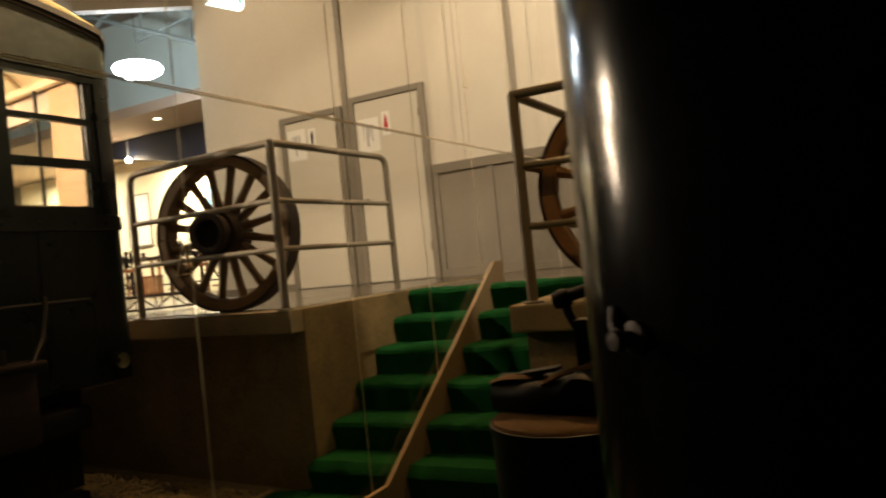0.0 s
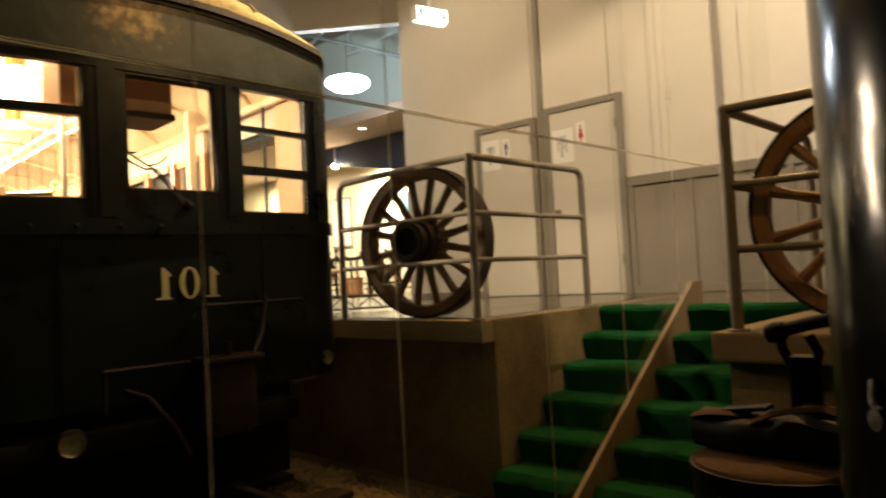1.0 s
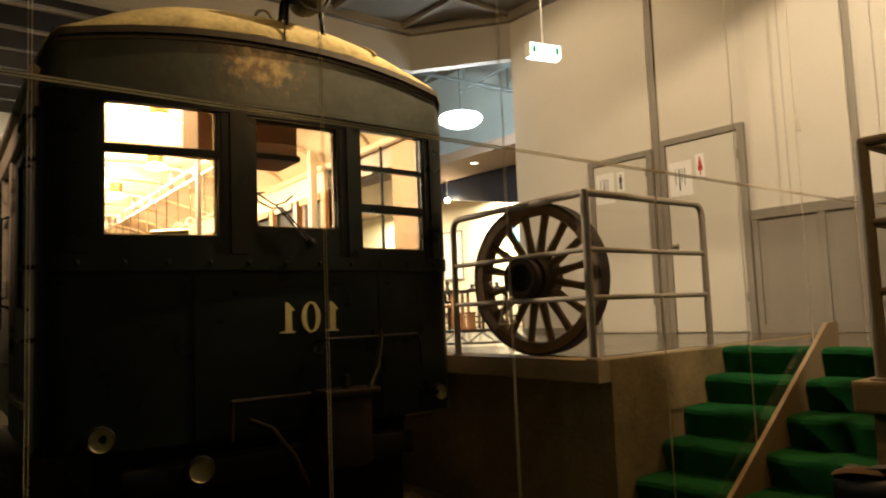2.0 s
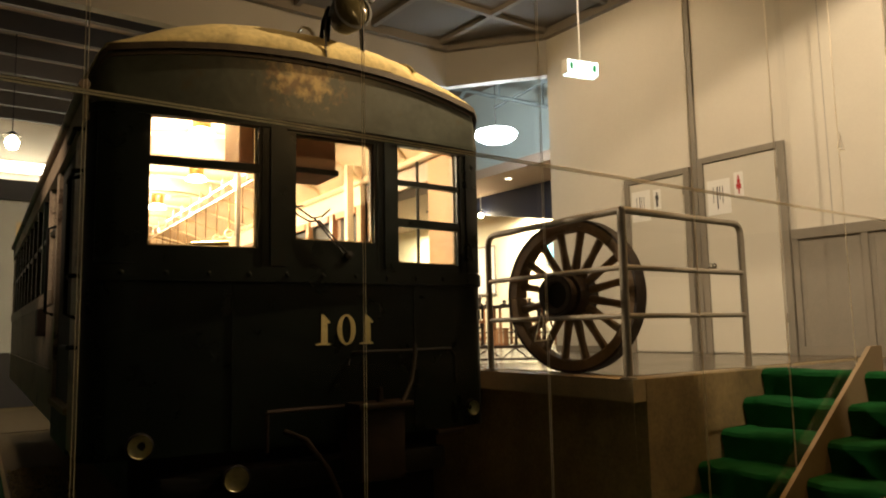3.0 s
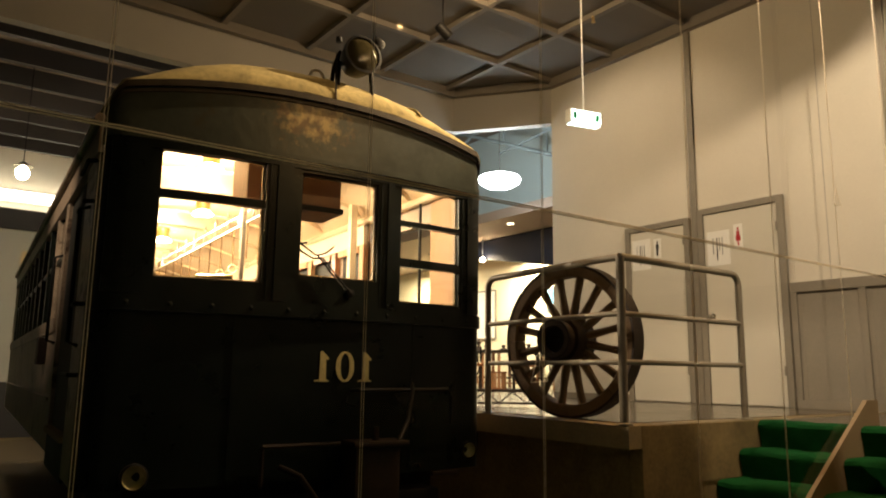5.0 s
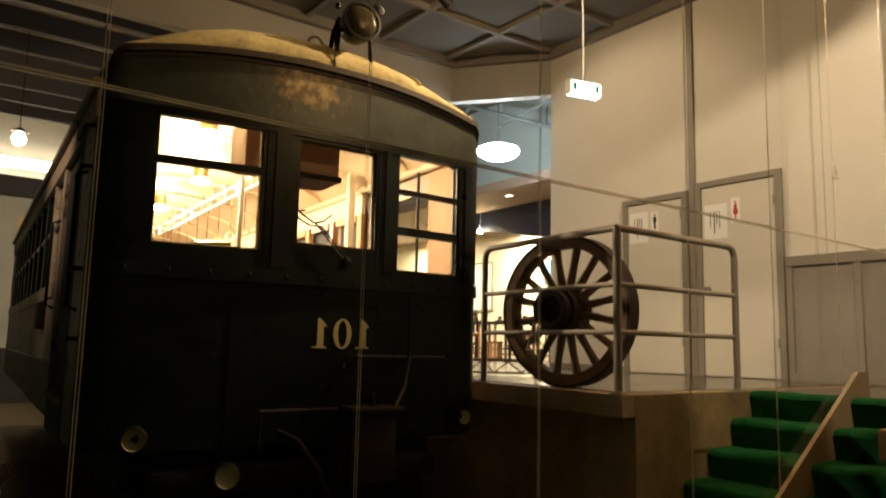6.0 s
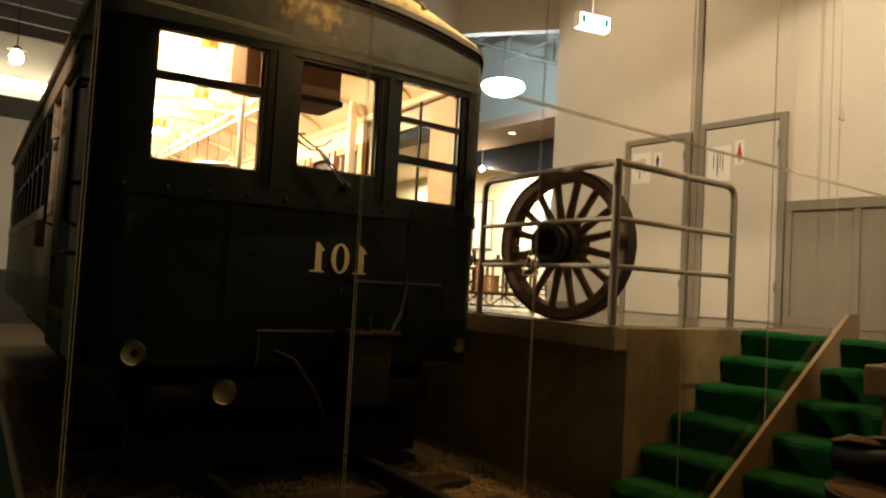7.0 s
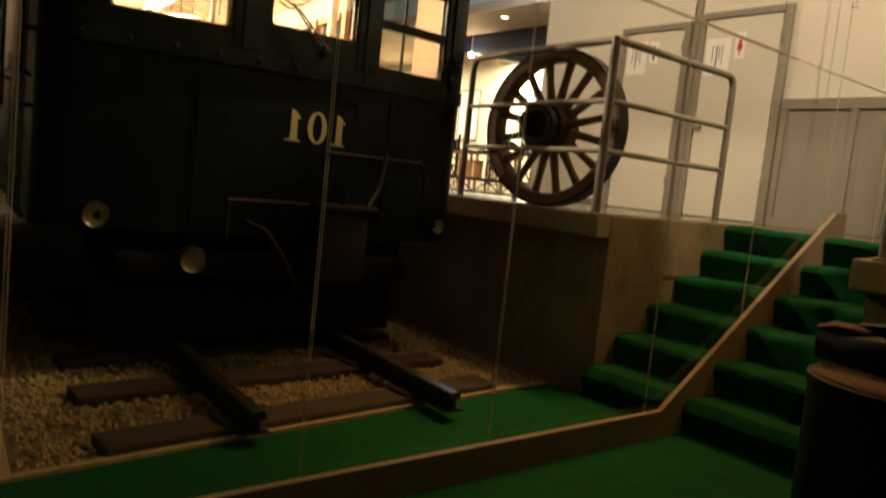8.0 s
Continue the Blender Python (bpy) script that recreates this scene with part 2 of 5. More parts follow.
M = dict(
    wall=material("wall_paint", (0.62, 0.57, 0.47), 0.75, vary=0.06, scale=1.2, bump=0.05),
    # dark only so that the glossy tank mirrors little of the unseen walls
    low_reflect_wall=material("low_reflect_wall_paint", (0.09, 0.075, 0.06), 0.8, vary=0.1, scale=2, bump=0.05),
    door=material("door_paint", (0.60, 0.56, 0.46), 0.6, vary=0.05, scale=2, bump=0.04),
    frame_grey=material("grey_frame_paint", (0.215, 0.185, 0.14), 0.55, vary=0.12, scale=5, bump=0.06),
    panel_grey=material("grey_panel_paint", (0.225, 0.196, 0.15), 0.6, vary=0.16, scale=2.5, bump=0.06, spots=(0.15, 0.12, 0.08), spot_cut=0.63),
    concrete=material("concrete", (0.165, 0.112, 0.04), 0.85, vary=0.5, scale=3, bump=0.35, fine=45),
    coping=material("coping_plaster", (0.25, 0.185, 0.09), 0.75, vary=0.25, scale=4, bump=0.2),
    floor=material("polished_floor", (0.095, 0.072, 0.045), 0.2, vary=0.15, scale=3, bump=0.03),
    carpet=material("green_carpet", (0.005, 0.060, 0.012), 0.95, vary=0.3, scale=9, bump=0.9, fine=260, spec=0.1),
    board=material("kerb_board", (0.25, 0.175, 0.09), 0.7, vary=0.12, scale=4, bump=0.15),
    rail_paint=material("grey_rail_paint", (0.22, 0.182, 0.128), 0.45, vary=0.15, scale=12, bump=0.08),
    wheel_wood=material("old_wheel_wood", (0.16, 0.092, 0.036), 0.7, vary=0.4, scale=7, bump=0.5, fine=80),
    wheel_light=material("pale_wheel_wood", (0.22, 0.115, 0.042), 0.6, vary=0.35, scale=7, bump=0.4, fine=80),
    hub_wood=material("dark_hub_wood", (0.045, 0.025, 0.012), 0.7, vary=0.4, scale=9, bump=0.4),
    iron=material("rusty_iron", (0.028, 0.016, 0.010), 0.6, 0.4, vary=0.4, scale=14, bump=0.4),
    black_paint=material("black_gloss_paint", (0.003, 0.003, 0.0035), 0.16, vary=0.3, scale=5, bump=0.06, fine=30, spec=0.18),
    black_iron=material("black_iron", (0.009, 0.008, 0.007), 0.55, 0.1, vary=0.4, scale=9, bump=0.25, spec=0.22),
    tram_dark=material("dark_green_paint", (0.0075, 0.011, 0.0085), 0.3, vary=0.45, scale=4, bump=0.12, fine=40, spots=(0.014, 0.012, 0.008), spot_cut=0.6, spec=0.3),
    tram_green=material("olive_green_paint", (0.030, 0.038, 0.022), 0.42, vary=0.4, scale=3.5, bump=0.2, fine=45, spots=(0.05, 0.042, 0.02), spot_cut=0.57),
    fascia=gleam_fascia("gleam_fascia_paint"),
    tram_side=material("peeling_cream_paint", (0.36, 0.265, 0.19), 0.5, vary=0.45, scale=4, bump=0.4, spots=(0.09, 0.055, 0.035), spot_cut=0.56),
    eave=material("brown_eave_wood", (0.05, 0.033, 0.015), 0.55, vary=0.6, scale=8, bump=0.4),
    canvas=material("roof_canvas", (0.56, 0.45, 0.20), 0.9, vary=0.45, scale=7, bump=1.0, fine=38, spots=(0.26, 0.2, 0.11), spot_cut=0.62),
    cream=material("tram_cream", (0.66, 0.52, 0.34), 0.55, vary=0.12, scale=4, bump=0.08),
    tram_wood=material("varnished_wood", (0.24, 0.10, 0.04), 0.4, vary=0.3, scale=8, bump=0.15),
    pale_slat=material("pale_slat_wood", (0.40, 0.20, 0.085), 0.55, vary=0.3, scale=12, bump=0.2),
    tan=material("tan_curtain_board", (0.45, 0.25, 0.12), 0.6, vary=0.12, scale=4, bump=0.1),
    bead=material("worn_bead_wood", (0.20, 0.13, 0.055), 0.45, vary=0.35, scale=14, bump=0.2),
    number=material("cream_number_paint", (0.75, 0.62, 0.28), 0.5, vary=0.15, scale=20, bump=0.1),
    chrome=material("dull_chrome", (0.6, 0.56, 0.48), 0.3, 1.0, vary=0.1, scale=10, bump=0.03),
    brass=material("brass", (0.6, 0.42, 0.16), 0.35, 1.0, vary=0.15, scale=10, bump=0.05),
    lens=material("lamp_lens", (0.06, 0.05, 0.022), 0.06, 0.0, vary=0.15, scale=30, bump=0.3, coat=0.6),
    gravel=material("gravel", (0.30, 0.21, 0.085), 0.9, vary=0.3, scale=20, bump=0.8, fine=90),
    # gravel base, its colour darkened to stand for shadow between the stones
    shaded_grit=material("shaded_grit", (0.12, 0.082, 0.036), 0.95, vary=0.5, scale=30, bump=1.0, fine=110),
    sleeper=material("sleeper_wood", (0.034, 0.018, 0.007), 0.85, vary=0.4, scale=6, bump=0.6),
    steel=material("rail_steel", (0.03, 0.026, 0.023), 0.5, 0.5, vary=0.3, scale=10, bump=0.2),
    ceiling=material("ceiling_paint", (0.15, 0.128, 0.10), 0.85, vary=0.1, scale=1.5, bump=0.1),
    rib=material("ceiling_rib_paint", (0.20, 0.172, 0.135), 0.8, vary=0.1, scale=3, bump=0.06),
    bulkhead=material("bulkhead_paint", (0.40, 0.37, 0.32), 0.8, vary=0.08, scale=2, bump=0.05),
    purlin=material("dark_purlin", (0.05, 0.043, 0.038), 0.7, vary=0.2, scale=4, bump=0.1),
    shed_roof=material("shed_roof_sheet", (0.21, 0.16, 0.122), 0.7, vary=0.15, scale=2, bump=0.1),
    navy=material("navy_lintel_paint", (0.012, 0.018, 0.045), 0.5, vary=0.15, scale=3, bump=0.05),
    hall_wall=material("hall_wall_paint", (0.80, 0.72, 0.52), 0.8, vary=0.05, scale=2, bump=0.04),
    pink=material("soffit_paint", (0.48, 0.36, 0.27), 0.8, vary=0.06, scale=2, bump=0.04),
    teal=material("hall_upper_paint", (0.55, 0.63, 0.60), 0.8, vary=0.08, scale=1, bump=0.04),
    paper=material("white_paper", (0.80, 0.78, 0.72), 0.7, vary=0.03, scale=10, bump=0.02),
    ink=material("black_ink", (0.02, 0.02, 0.02), 0.6, vary=0.1, bump=0.0),
    red=material("red_ink", (0.45, 0.02, 0.02), 0.6, vary=0.1, bump=0.0),
    green_print=material("green_print", (0.02, 0.35, 0.15), 0.5, vary=0.1, bump=0.0),
    leather=material("brown_leather", (0.13, 0.07, 0.026), 0.8, vary=0.4, scale=9, bump=0.4, spec=0.12),
    hose=material("perished_hose", (0.022, 0.013, 0.007), 0.7, vary=0.6, scale=12, bump=0.3, spec=0.2),
    white_plastic=material("white_plastic", (0.75, 0.75, 0.72), 0.4, vary=0.04, scale=6, bump=0.02),
    blue=material("blue_poster", (0.08, 0.22, 0.36), 0.6, vary=0.3, scale=9, bump=0.0),
    bulb=glow("lit_bulb", (1.0, 0.80, 0.5), 150),
    oval=glow("lit_pendant", (0.82, 0.93, 1.0), 40),
    exit_face=glow("lit_exit_face", (0.80, 1.0, 0.92), 6),
    tube=glow("lit_tube", (1.0, 0.88, 0.66), 13),
    down=glow("lit_downlight", (1.0, 0.85, 0.6), 10),
    partition=clear_glass("partition_glass"),
    blind=material("dark_blind", (0.022, 0.020, 0.016), 0.7, vary=0.3, scale=6, bump=0.15),
    pane=clear_glass("window_glass", (0.95, 0.96, 0.93)),
    glass_edge=edge_glass("glass_joint"),
    truss=material("grey_truss_paint", (0.16, 0.18, 0.17), 0.6, vary=0.15, scale=5, bump=0.05),
    reflector=material("tarnished_reflector", (0.40, 0.35, 0.17), 0.35, 0.0, vary=0.4, scale=28, bump=0.25),
)


# ---- building blocks ----
ORIGIN = {}


def thing(name, label, category, base=(0, 0, 0), m=None, group="", kind=""):
    """A top-level Empty at its base; its parts are given in world places, or in its own axes where m is given."""
    ob = new(name)
    ob.empty_display_size = 0.1
    if m is not None:
        ob.matrix_world = m
        ORIGIN[ob.name] = Vector((0, 0, 0))
    else:
        ob.location = base
        ORIGIN[ob.name] = Vector(base)
    return tagged(ob, label, category, group, kind)


def part(name, bm, mat, parent=None, label="", smooth=False, kind=""):
    """Links a bmesh as one mesh object under a thing or a part."""
    me = bpy.data.meshes.new(name)
    if parent is not None:
        o = ORIGIN[parent.name]
        if o.length:
            bmesh.ops.translate(bm, verts=bm.verts, vec=-o)
    bmesh.ops.recalc_face_normals(bm, faces=bm.faces)
    bm.to_mesh(me)
    bm.free()
    if smooth:
        me.shade_smooth()
        me.set_sharp_from_angle(angle=radians(40))
    me.materials.append(M[mat])
    ob = new(name, me)
    if parent is not None:
        ob.parent = parent
        ORIGIN[ob.name] = ORIGIN[parent.name]
    return tagged(ob, label, "", "", kind)


def solid(name, bm, mat, label, category="", kind="structure", smooth=False, group=""):
    ob = part(name, bm, mat, None, "", smooth)
    return tagged(ob, label, category, group, kind)


def box(x0, x1, y0, y1, z0, z1, bev=0.0, bm=None, m=None):
    b = bmesh.new()
    vs = bmesh.ops.create_cube(b, size=1)["verts"]
    for v in vs:
        v.co = Vector(((x0 + x1) / 2 + v.co.x * (x1 - x0), (y0 + y1) / 2 + v.co.y * (y1 - y0), (z0 + z1) / 2 + v.co.z * (z1 - z0)))
    if bev:
        bmesh.ops.bevel(b, geom=b.edges[:], offset=bev, segments=2, affect="EDGES", profile=0.6)
    if m is not None:
        b.transform(m)
    return join(bm, b)


def join(bm, b):
    if bm is None:
        return b
    me = bpy.data.meshes.new("tmp")
    b.to_mesh(me)
    b.free()
    bm.from_mesh(me)
    bpy.data.meshes.remove(me)
    return bm


def tube(pts, r, n=10, bm=None, closed=False):
    """A round bar along points."""
    bm = bm or bmesh.new()
    pts = [Vector(p) for p in pts]
    rings = []
    up = None
    for i, p in enumerate(pts):
        a, c = pts[max(i - 1, 0)], pts[min(i + 1, len(pts) - 1)]
        if closed:
            a, c = pts[i - 1], pts[(i + 1) % len(pts)]
        d = (c - a).normalized()
        if up is None:
            up = Vector((0, 0, 1)) if abs(d.z) < 0.9 else Vector((1, 0, 0))
        s = d.cross(up).normalized()
        up = s.cross(d).normalized()
        rings.append([bm.verts.new(p + r * (math.cos(2 * math.pi * k / n) * s + math.sin(2 * math.pi * k / n) * up)) for k in range(n)])
    pairs = list(zip(rings, rings[1:])) + ([(rings[-1], rings[0])] if closed else [])
    for a, c in pairs:
        for k in range(n):
            bm.faces.new((a[k], a[(k + 1) % n], c[(k + 1) % n], c[k]))
    if not closed:
        bm.faces.new(rings[0])
        bm.faces.new(rings[-1])
    return bm


def bend(a, corner, c, r, n=5):
    """Points from a to c with a rounded corner."""
    a, corner, c = Vector(a), Vector(corner), Vector(c)
    p, q = corner + (a - corner).normalized() * r, corner + (c - corner).normalized() * r
    return [a] + [p.lerp(corner, t).lerp(corner.lerp(q, t), t) for t in [k / n for k in range(n + 1)]] + [c]


def lathe(profile, m, n=32, bm=None, arc=2 * math.pi):
    """Turns (radius, height) pairs round z, then sets them at m."""
    bm = bm or bmesh.new()
    rings = []
    for r, h in profile:
        if r < 1e-5:
            rings.append([bm.verts.new(m @ Vector((0, 0, h)))])
        else:
            rings.append([bm.verts.new(m @ Vector((r * math.cos(2 * math.pi * k / n), r * math.sin(2 * math.pi * k / n), h))) for k in range(n)])
    for a, c in zip(rings, rings[1:]):
        for k in range(n):
            q = [a[k % len(a)], a[(k + 1) % len(a)], c[(k + 1) % len(c)], c[k % len(c)]]
            q = [v for i, v in enumerate(q) if v not in q[:i]]
            if len(q) > 2:
                bm.faces.new(q)
    return bm


def prism(poly, z0, z1, bm=None):
    """An upright prism over a plan polygon."""
    bm = bm or bmesh.new()
    lo = [bm.verts.new((x, y, z0)) for x, y in poly]
    hi = [bm.verts.new((x, y, z1)) for x, y in poly]
    bm.faces.new(lo)
    bm.faces.new(hi)
    for k in range(len(poly)):
        j = (k + 1) % len(poly)
        bm.faces.new((lo[k], lo[j], hi[j], hi[k]))
    return bm


def extrude_x(poly, x0, x1, bm=None):
    """A prism along x over a polygon of (y, z)."""
    bm = bm or bmesh.new()
    a = [bm.verts.new((x0, y, z)) for y, z in poly]
    b = [bm.verts.new((x1, y, z)) for y, z in poly]
    bm.faces.new(a)
    bm.faces.new(b)
    for k in range(len(poly)):
        j = (k + 1) % len(poly)
        bm.faces.new((a[k], a[j], b[j], b[k]))
    return bm


# ---- structure ----
T4 = math.tan(radians(4))


def edge_y(x, y0=6.34):
    """Front edge of the boarding platform, parallel to the track."""
    return y0 + (1.39 - x) * T4


solid("floor", box(-13, 7, -3, WALL_Y, -0.3, -0.03), "concrete", "bare concrete ground under tram and carpet", "floor")
# green carpet on the lower floor, round the gravel bed
lc = lambda x, y: tuple((TRAM @ Vector((x, y, 0)))[:2])
solid("carpet_floor", prism([lc(1.20, -1.37), lc(0.76, 1.46), (1.386, 6.40), (1.386, 6.6), (6.9, 6.6), (6.9, -2.9), (-12.9, -2.9), (-12.9, 4.4), lc(-12, -1.37)], -0.03, 0.0), "carpet", "green needle-felt carpet on the lower floor", "carpet")

# strip in the same base colour, with the gap shadow painted in
solid("gravel_floor", prism([lc(-8.52, -1.37), lc(-8.52, 1.45), (-12.9, 6.6), lc(-12.0, -1.37)], -0.03, -0.004), "shaded_grit", "dark gravel strip behind the tram", "gravel")

# boarding platform with its coping
solid("platform_body", prism([(1.30, 6.44), (1.30, WALL_Y), (-12, WALL_Y + 4.3), (-12, edge_y(-12, 6.44))], -0.03, H - 0.13), "concrete", "rough plastered concrete boarding platform", "platform")
solid("platform_coping", prism([(1.39, 6.33), (1.39, 6.439), (1.30, 6.439), (1.30, WALL_Y), (-2.6, WALL_Y), (-2.6, 14.3), (-12, 14.3), (-12, edge_y(-12))], H - 0.13, H - 0.004), "coping", "plastered coping slab of the boarding platform", "platform")
solid("platform_floor", prism([(1.20, edge_y(1.2) + 0.2), (1.20, WALL_Y), (-2.6, WALL_Y), (-2.6, 14.2), (-11.9, 14.2), (-11.9, edge_y(-11.9) + 0.2)], H - 0.004, H), "floor", "polished grey-brown platform floor", "floor")

solid("platform_side", box(1.30, 1.393, 6.44, WALL_Y, -0.03, H - 0.002, 0.006), "concrete", "rough plastered side face of the boarding platform", "platform")

# second platform beyond the stairs
solid("platform_body_2", box(2.86, 6.9, 6.26, WALL_Y, -0.03, H2 - 0.13), "concrete", "plastered concrete block of the second platform", "platform")
solid("platform_coping_2", box(2.805, 6.9, 6.20, WALL_Y, H2 - 0.13, H2, 0.014), "coping", "plastered coping slab of the second platform", "platform")

# stairs: six carpeted steps, split by a sloping board
NOSE = [6.34, 6.60, 6.87, 7.135, 7.40, 7.64]
stairs = thing("stairs", "six steep steps covered in green carpet", "stairs", (2.08, 6.35, 0), kind="structure")
for side, (a, b) in enumerate(((1.402, 2.0), (2.06, 2.80))):
    for k, y in enumerate(NOSE):
        y1 = NOSE[k + 1] + 0.03 if k < 5 else WALL_Y - 0.01
        if k == 5:
            y1 = 7.78
        z0 = k * 0.175 - (0.0 if k else 0.02)
        bm = bmesh.new()
        # soft carpet nose, a little uneven from end to end
        nseg = 22
        prof = [(y1, z0), (y + 0.03, z0), (y + 0.022, z0 + 0.06), (y + 0.006, z0 + 0.115), (y, z0 + 0.14), (y + 0.012, z0 + 0.163), (y + 0.045, z0 + 0.176 + (0.0 if k else 0.02)), (y1, z0 + 0.175 + (0.0 if k else 0.02))]
        rows = []
        for s in range(nseg + 1):
            x = a + (b - a) * s / nseg
            w = 0.016 * noise.noise(Vector((x * 9, y * 3, k)))
            rows.append([bm.verts.new((x, py + (w * 1.6 if 0 < i < 6 else 0), pz + (w * 0.5 if i > 3 else 0))) for i, (py, pz) in enumerate(prof)])
        for r0, r1 in zip(rows, rows[1:]):
            for i in range(len(prof)):
                j = (i + 1) % len(prof)
                bm.faces.new((r0[i], r0[j], r1[j], r1[i]))
        bm.faces.new(rows[0])
        bm.faces.new(rows[-1])
        part("step", bm, "carpet", stairs, smooth=True)

solid("landing_floor", box(1.394, 2.84, 7.76, WALL_Y, H - 0.12, H - 0.003), "floor", "polished grey-brown landing floor above the stairs", "floor")

kerb = thing("kerb", "painted board kerb rising as a sloping stair divider", "kerb", (2.01, 4, 0), kind="structure")
part("kerb_board", box(2.030, 2.058, -2.8, 6.17, -0.02, 0.135, 0.004), "board", kerb)
part("sloping_board", extrude_x([(6.17, 0.0), (6.17, 0.135), (7.76, 1.20), (7.9, 1.20), (7.9, 0.9), (6.6, 0.0)], 2.031, 2.057), "board", kerb)

# walls
solid("wall_north", box(-2.6, 7.0, WALL_Y, WALL_Y + 0.2, -0.03, CEIL), "wall", "beige painted partition wall behind the platform", "wall")
# east and south walls are unseen, added to close the room and reflect little
solid("wall_east", box(6.9, 7.1, -3, WALL_Y, -0.03, CEIL), "low_reflect_wall", "plain unseen side wall, dark brown to keep reflections low", "wall")
solid("wall_south", box(-13, 7.1, -3.2, -3, -0.03, 7.0), "low_reflect_wall", "plain unseen wall opposite the platform, dark brown to keep reflections low", "wall")
solid("wall_west", box(-13.2, -13, -3.2, 15, -0.03, 7.0), "wall", "plain beige end wall of the tram shed", "wall")
solid("wall_hall", box(-13, 1, 14.3, 14.5, -0.03, 7.2), "teal", "pale grey-green back wall of the hall", "wall")
solid("wall_return", box(-2.6, -2.4, WALL_Y + 0.2, 14.3, -0.03, 7.2), "wall", "beige return wall of the hall", "wall")

# ceiling with its ribs, edge beam and shed roof
ce = prism([(-2.6, WALL_Y), (-3.72, 8.92), (-3.72, -3), (7.0, -3), (7.0, WALL_Y)], CEIL, CEIL + 0.1)
solid("ceiling", ce, "ceiling", "dark painted ceiling over platform and visitors", "ceiling")
bm = bmesh.new()
for k in range(12):
    y = 8.76 - 1.07 * k
    box(-3.70, 6.9, y - 0.033, y + 0.033, CEIL - 0.06, CEIL, 0, bm)
for k in range(10):
    x = -2.54 + 1.06 * k
    box(x - 0.033, x + 0.033, -3, WALL_Y - 0.1, CEIL - 0.064, CEIL, 0, bm)
solid("ceiling_ribs", bm, "rib", "square grid of painted ribs under the ceiling", "ceiling")
solid("cornice", prism([(-2.58, WALL_Y), (-3.70, 8.92), (-3.70, -3), (-3.62, -3), (-3.62, 8.88), (-2.55, WALL_Y - 0.08), (6.9, WALL_Y - 0.08), (6.9, WALL_Y)], CEIL - 0.12, CEIL), "rib", "plain cornice strip along wall and ceiling", "trim")
solid("edge_beam", prism([(-2.6, WALL_Y), (-3.72, 8.92), (-3.72, -3), (-3.86, -3), (-3.86, 8.98), (-2.7, WALL_Y + 0.1)], CEIL - 0.60, CEIL + 1.8), "bulkhead", "pale painted beam along the ceiling's edge", "beam")
solid("shed_roof", box(-13, -3.86, -3, 9.0, 5.9, 6.0), "shed_roof", "sheet roof over the tram shed", "ceiling")
solid("dado_west", box(-13, -12.95, -3, 14.2, -0.03, 1.06), "purlin", "dark painted dado along the end wall", "wall")
bm = box(-13, -2.4, 8.9, 14.3, 7.2, 7.3)
box(-13, -3.86, 8.9, 9.0, 6.0, 7.2, 0, bm)
solid("hall_roof_sheet", bm, "shed_roof", "high sheet roof over the hall", "ceiling")
for k in range(9):
    x = -4.5 - k * 0.95
    solid("purlin", box(x - 0.05, x + 0.05, -3, 8.9, 5.62, 5.9), "purlin", "dark steel purlin under the shed roof", "beam", group="purlins")


# ---- doors, wainscot and battens on the wall ----
WY = WALL_Y


def door(name, x0, x1, top, knob_x, label):
    d = thing(name, label, "door", ((x0 + x1) / 2, WY, H), kind="structure")
    f = 0.065
    bm = box(x0, x0 + f, WY - 0.05, WY, H, top, 0.004)
    box(x1 - f, x1, WY - 0.05, WY, H, top, 0.004, bm)
    box(x0 + f, x1 - f, WY - 0.05, WY, top - f, top, 0.004, bm)
    part("door_frame", bm, "frame_grey", d, "grey painted door frame")
    leaf = part("door_leaf", box(x0 + f + 0.004, x1 - f - 0.004, WY - 0.03, WY - 0.002, H + 0.012, top - f - 0.004, 0.002), "door", d)
    if knob_x:
        m = Matrix.Translation((knob_x, WY - 0.03, H + 0.9)) @ Matrix.Rotation(radians(90), 4, "X")
        part("door_knob", lathe([(0.0, 0.0), (0.032, 0.0), (0.032, 0.008), (0.012, 0.014), (0.012, 0.04), (0.026, 0.05), (0.03, 0.065), (0.02, 0.08), (0, 0.084)], m, 16), "chrome", d, "round steel door knob", True)
    for z in (H + 0.3, H + 1.7):
        part("hinge", box(x1 - f - 0.012, x1 - f + 0.01, WY - 0.056, WY - 0.03, z, z + 0.09), "frame_grey", d)
    return d


door("door_1", -1.37, -0.50, 3.04, None, "closed beige lavatory door with notices")
door("door_2", -0.39, 0.56, 3.10, -0.26, "closed beige lavatory door with notices beside the first")
solid("baseboard", box(-2.6, -1.38, WY - 0.012, WY, H, H + 0.07), "frame_grey", "grey skirting along the platform wall", "trim")
bm = box(0.57, 6.8, WY - 0.035, WY, 2.13, 2.225, 0.004)
box(0.57, 6.8, WY - 0.03, WY, H, 1.13, 0.003, bm)
for x in (0.57, 1.19, 1.50, 2.1, 2.72, 3.34, 3.96):
    box(x, x + 0.06, WY - 0.032, WY, 1.13, 2.13, 0.003, bm)
wains = thing("wainscot", "grey painted panelled wainscot beside the doors", "wainscot", (1.5, WY, H), kind="structure")
part("wainscot_rails", bm, "frame_grey", wains)
for a, b in ((0.63, 1.19), (1.25, 1.50), (1.56, 2.1), (2.16, 2.72), (2.78, 3.34), (3.40, 3.96), (4.02, 6.8)):
    part("panel", box(a, b, WY - 0.012, WY - 0.001, 1.13, 2.13), "panel_grey", wains)
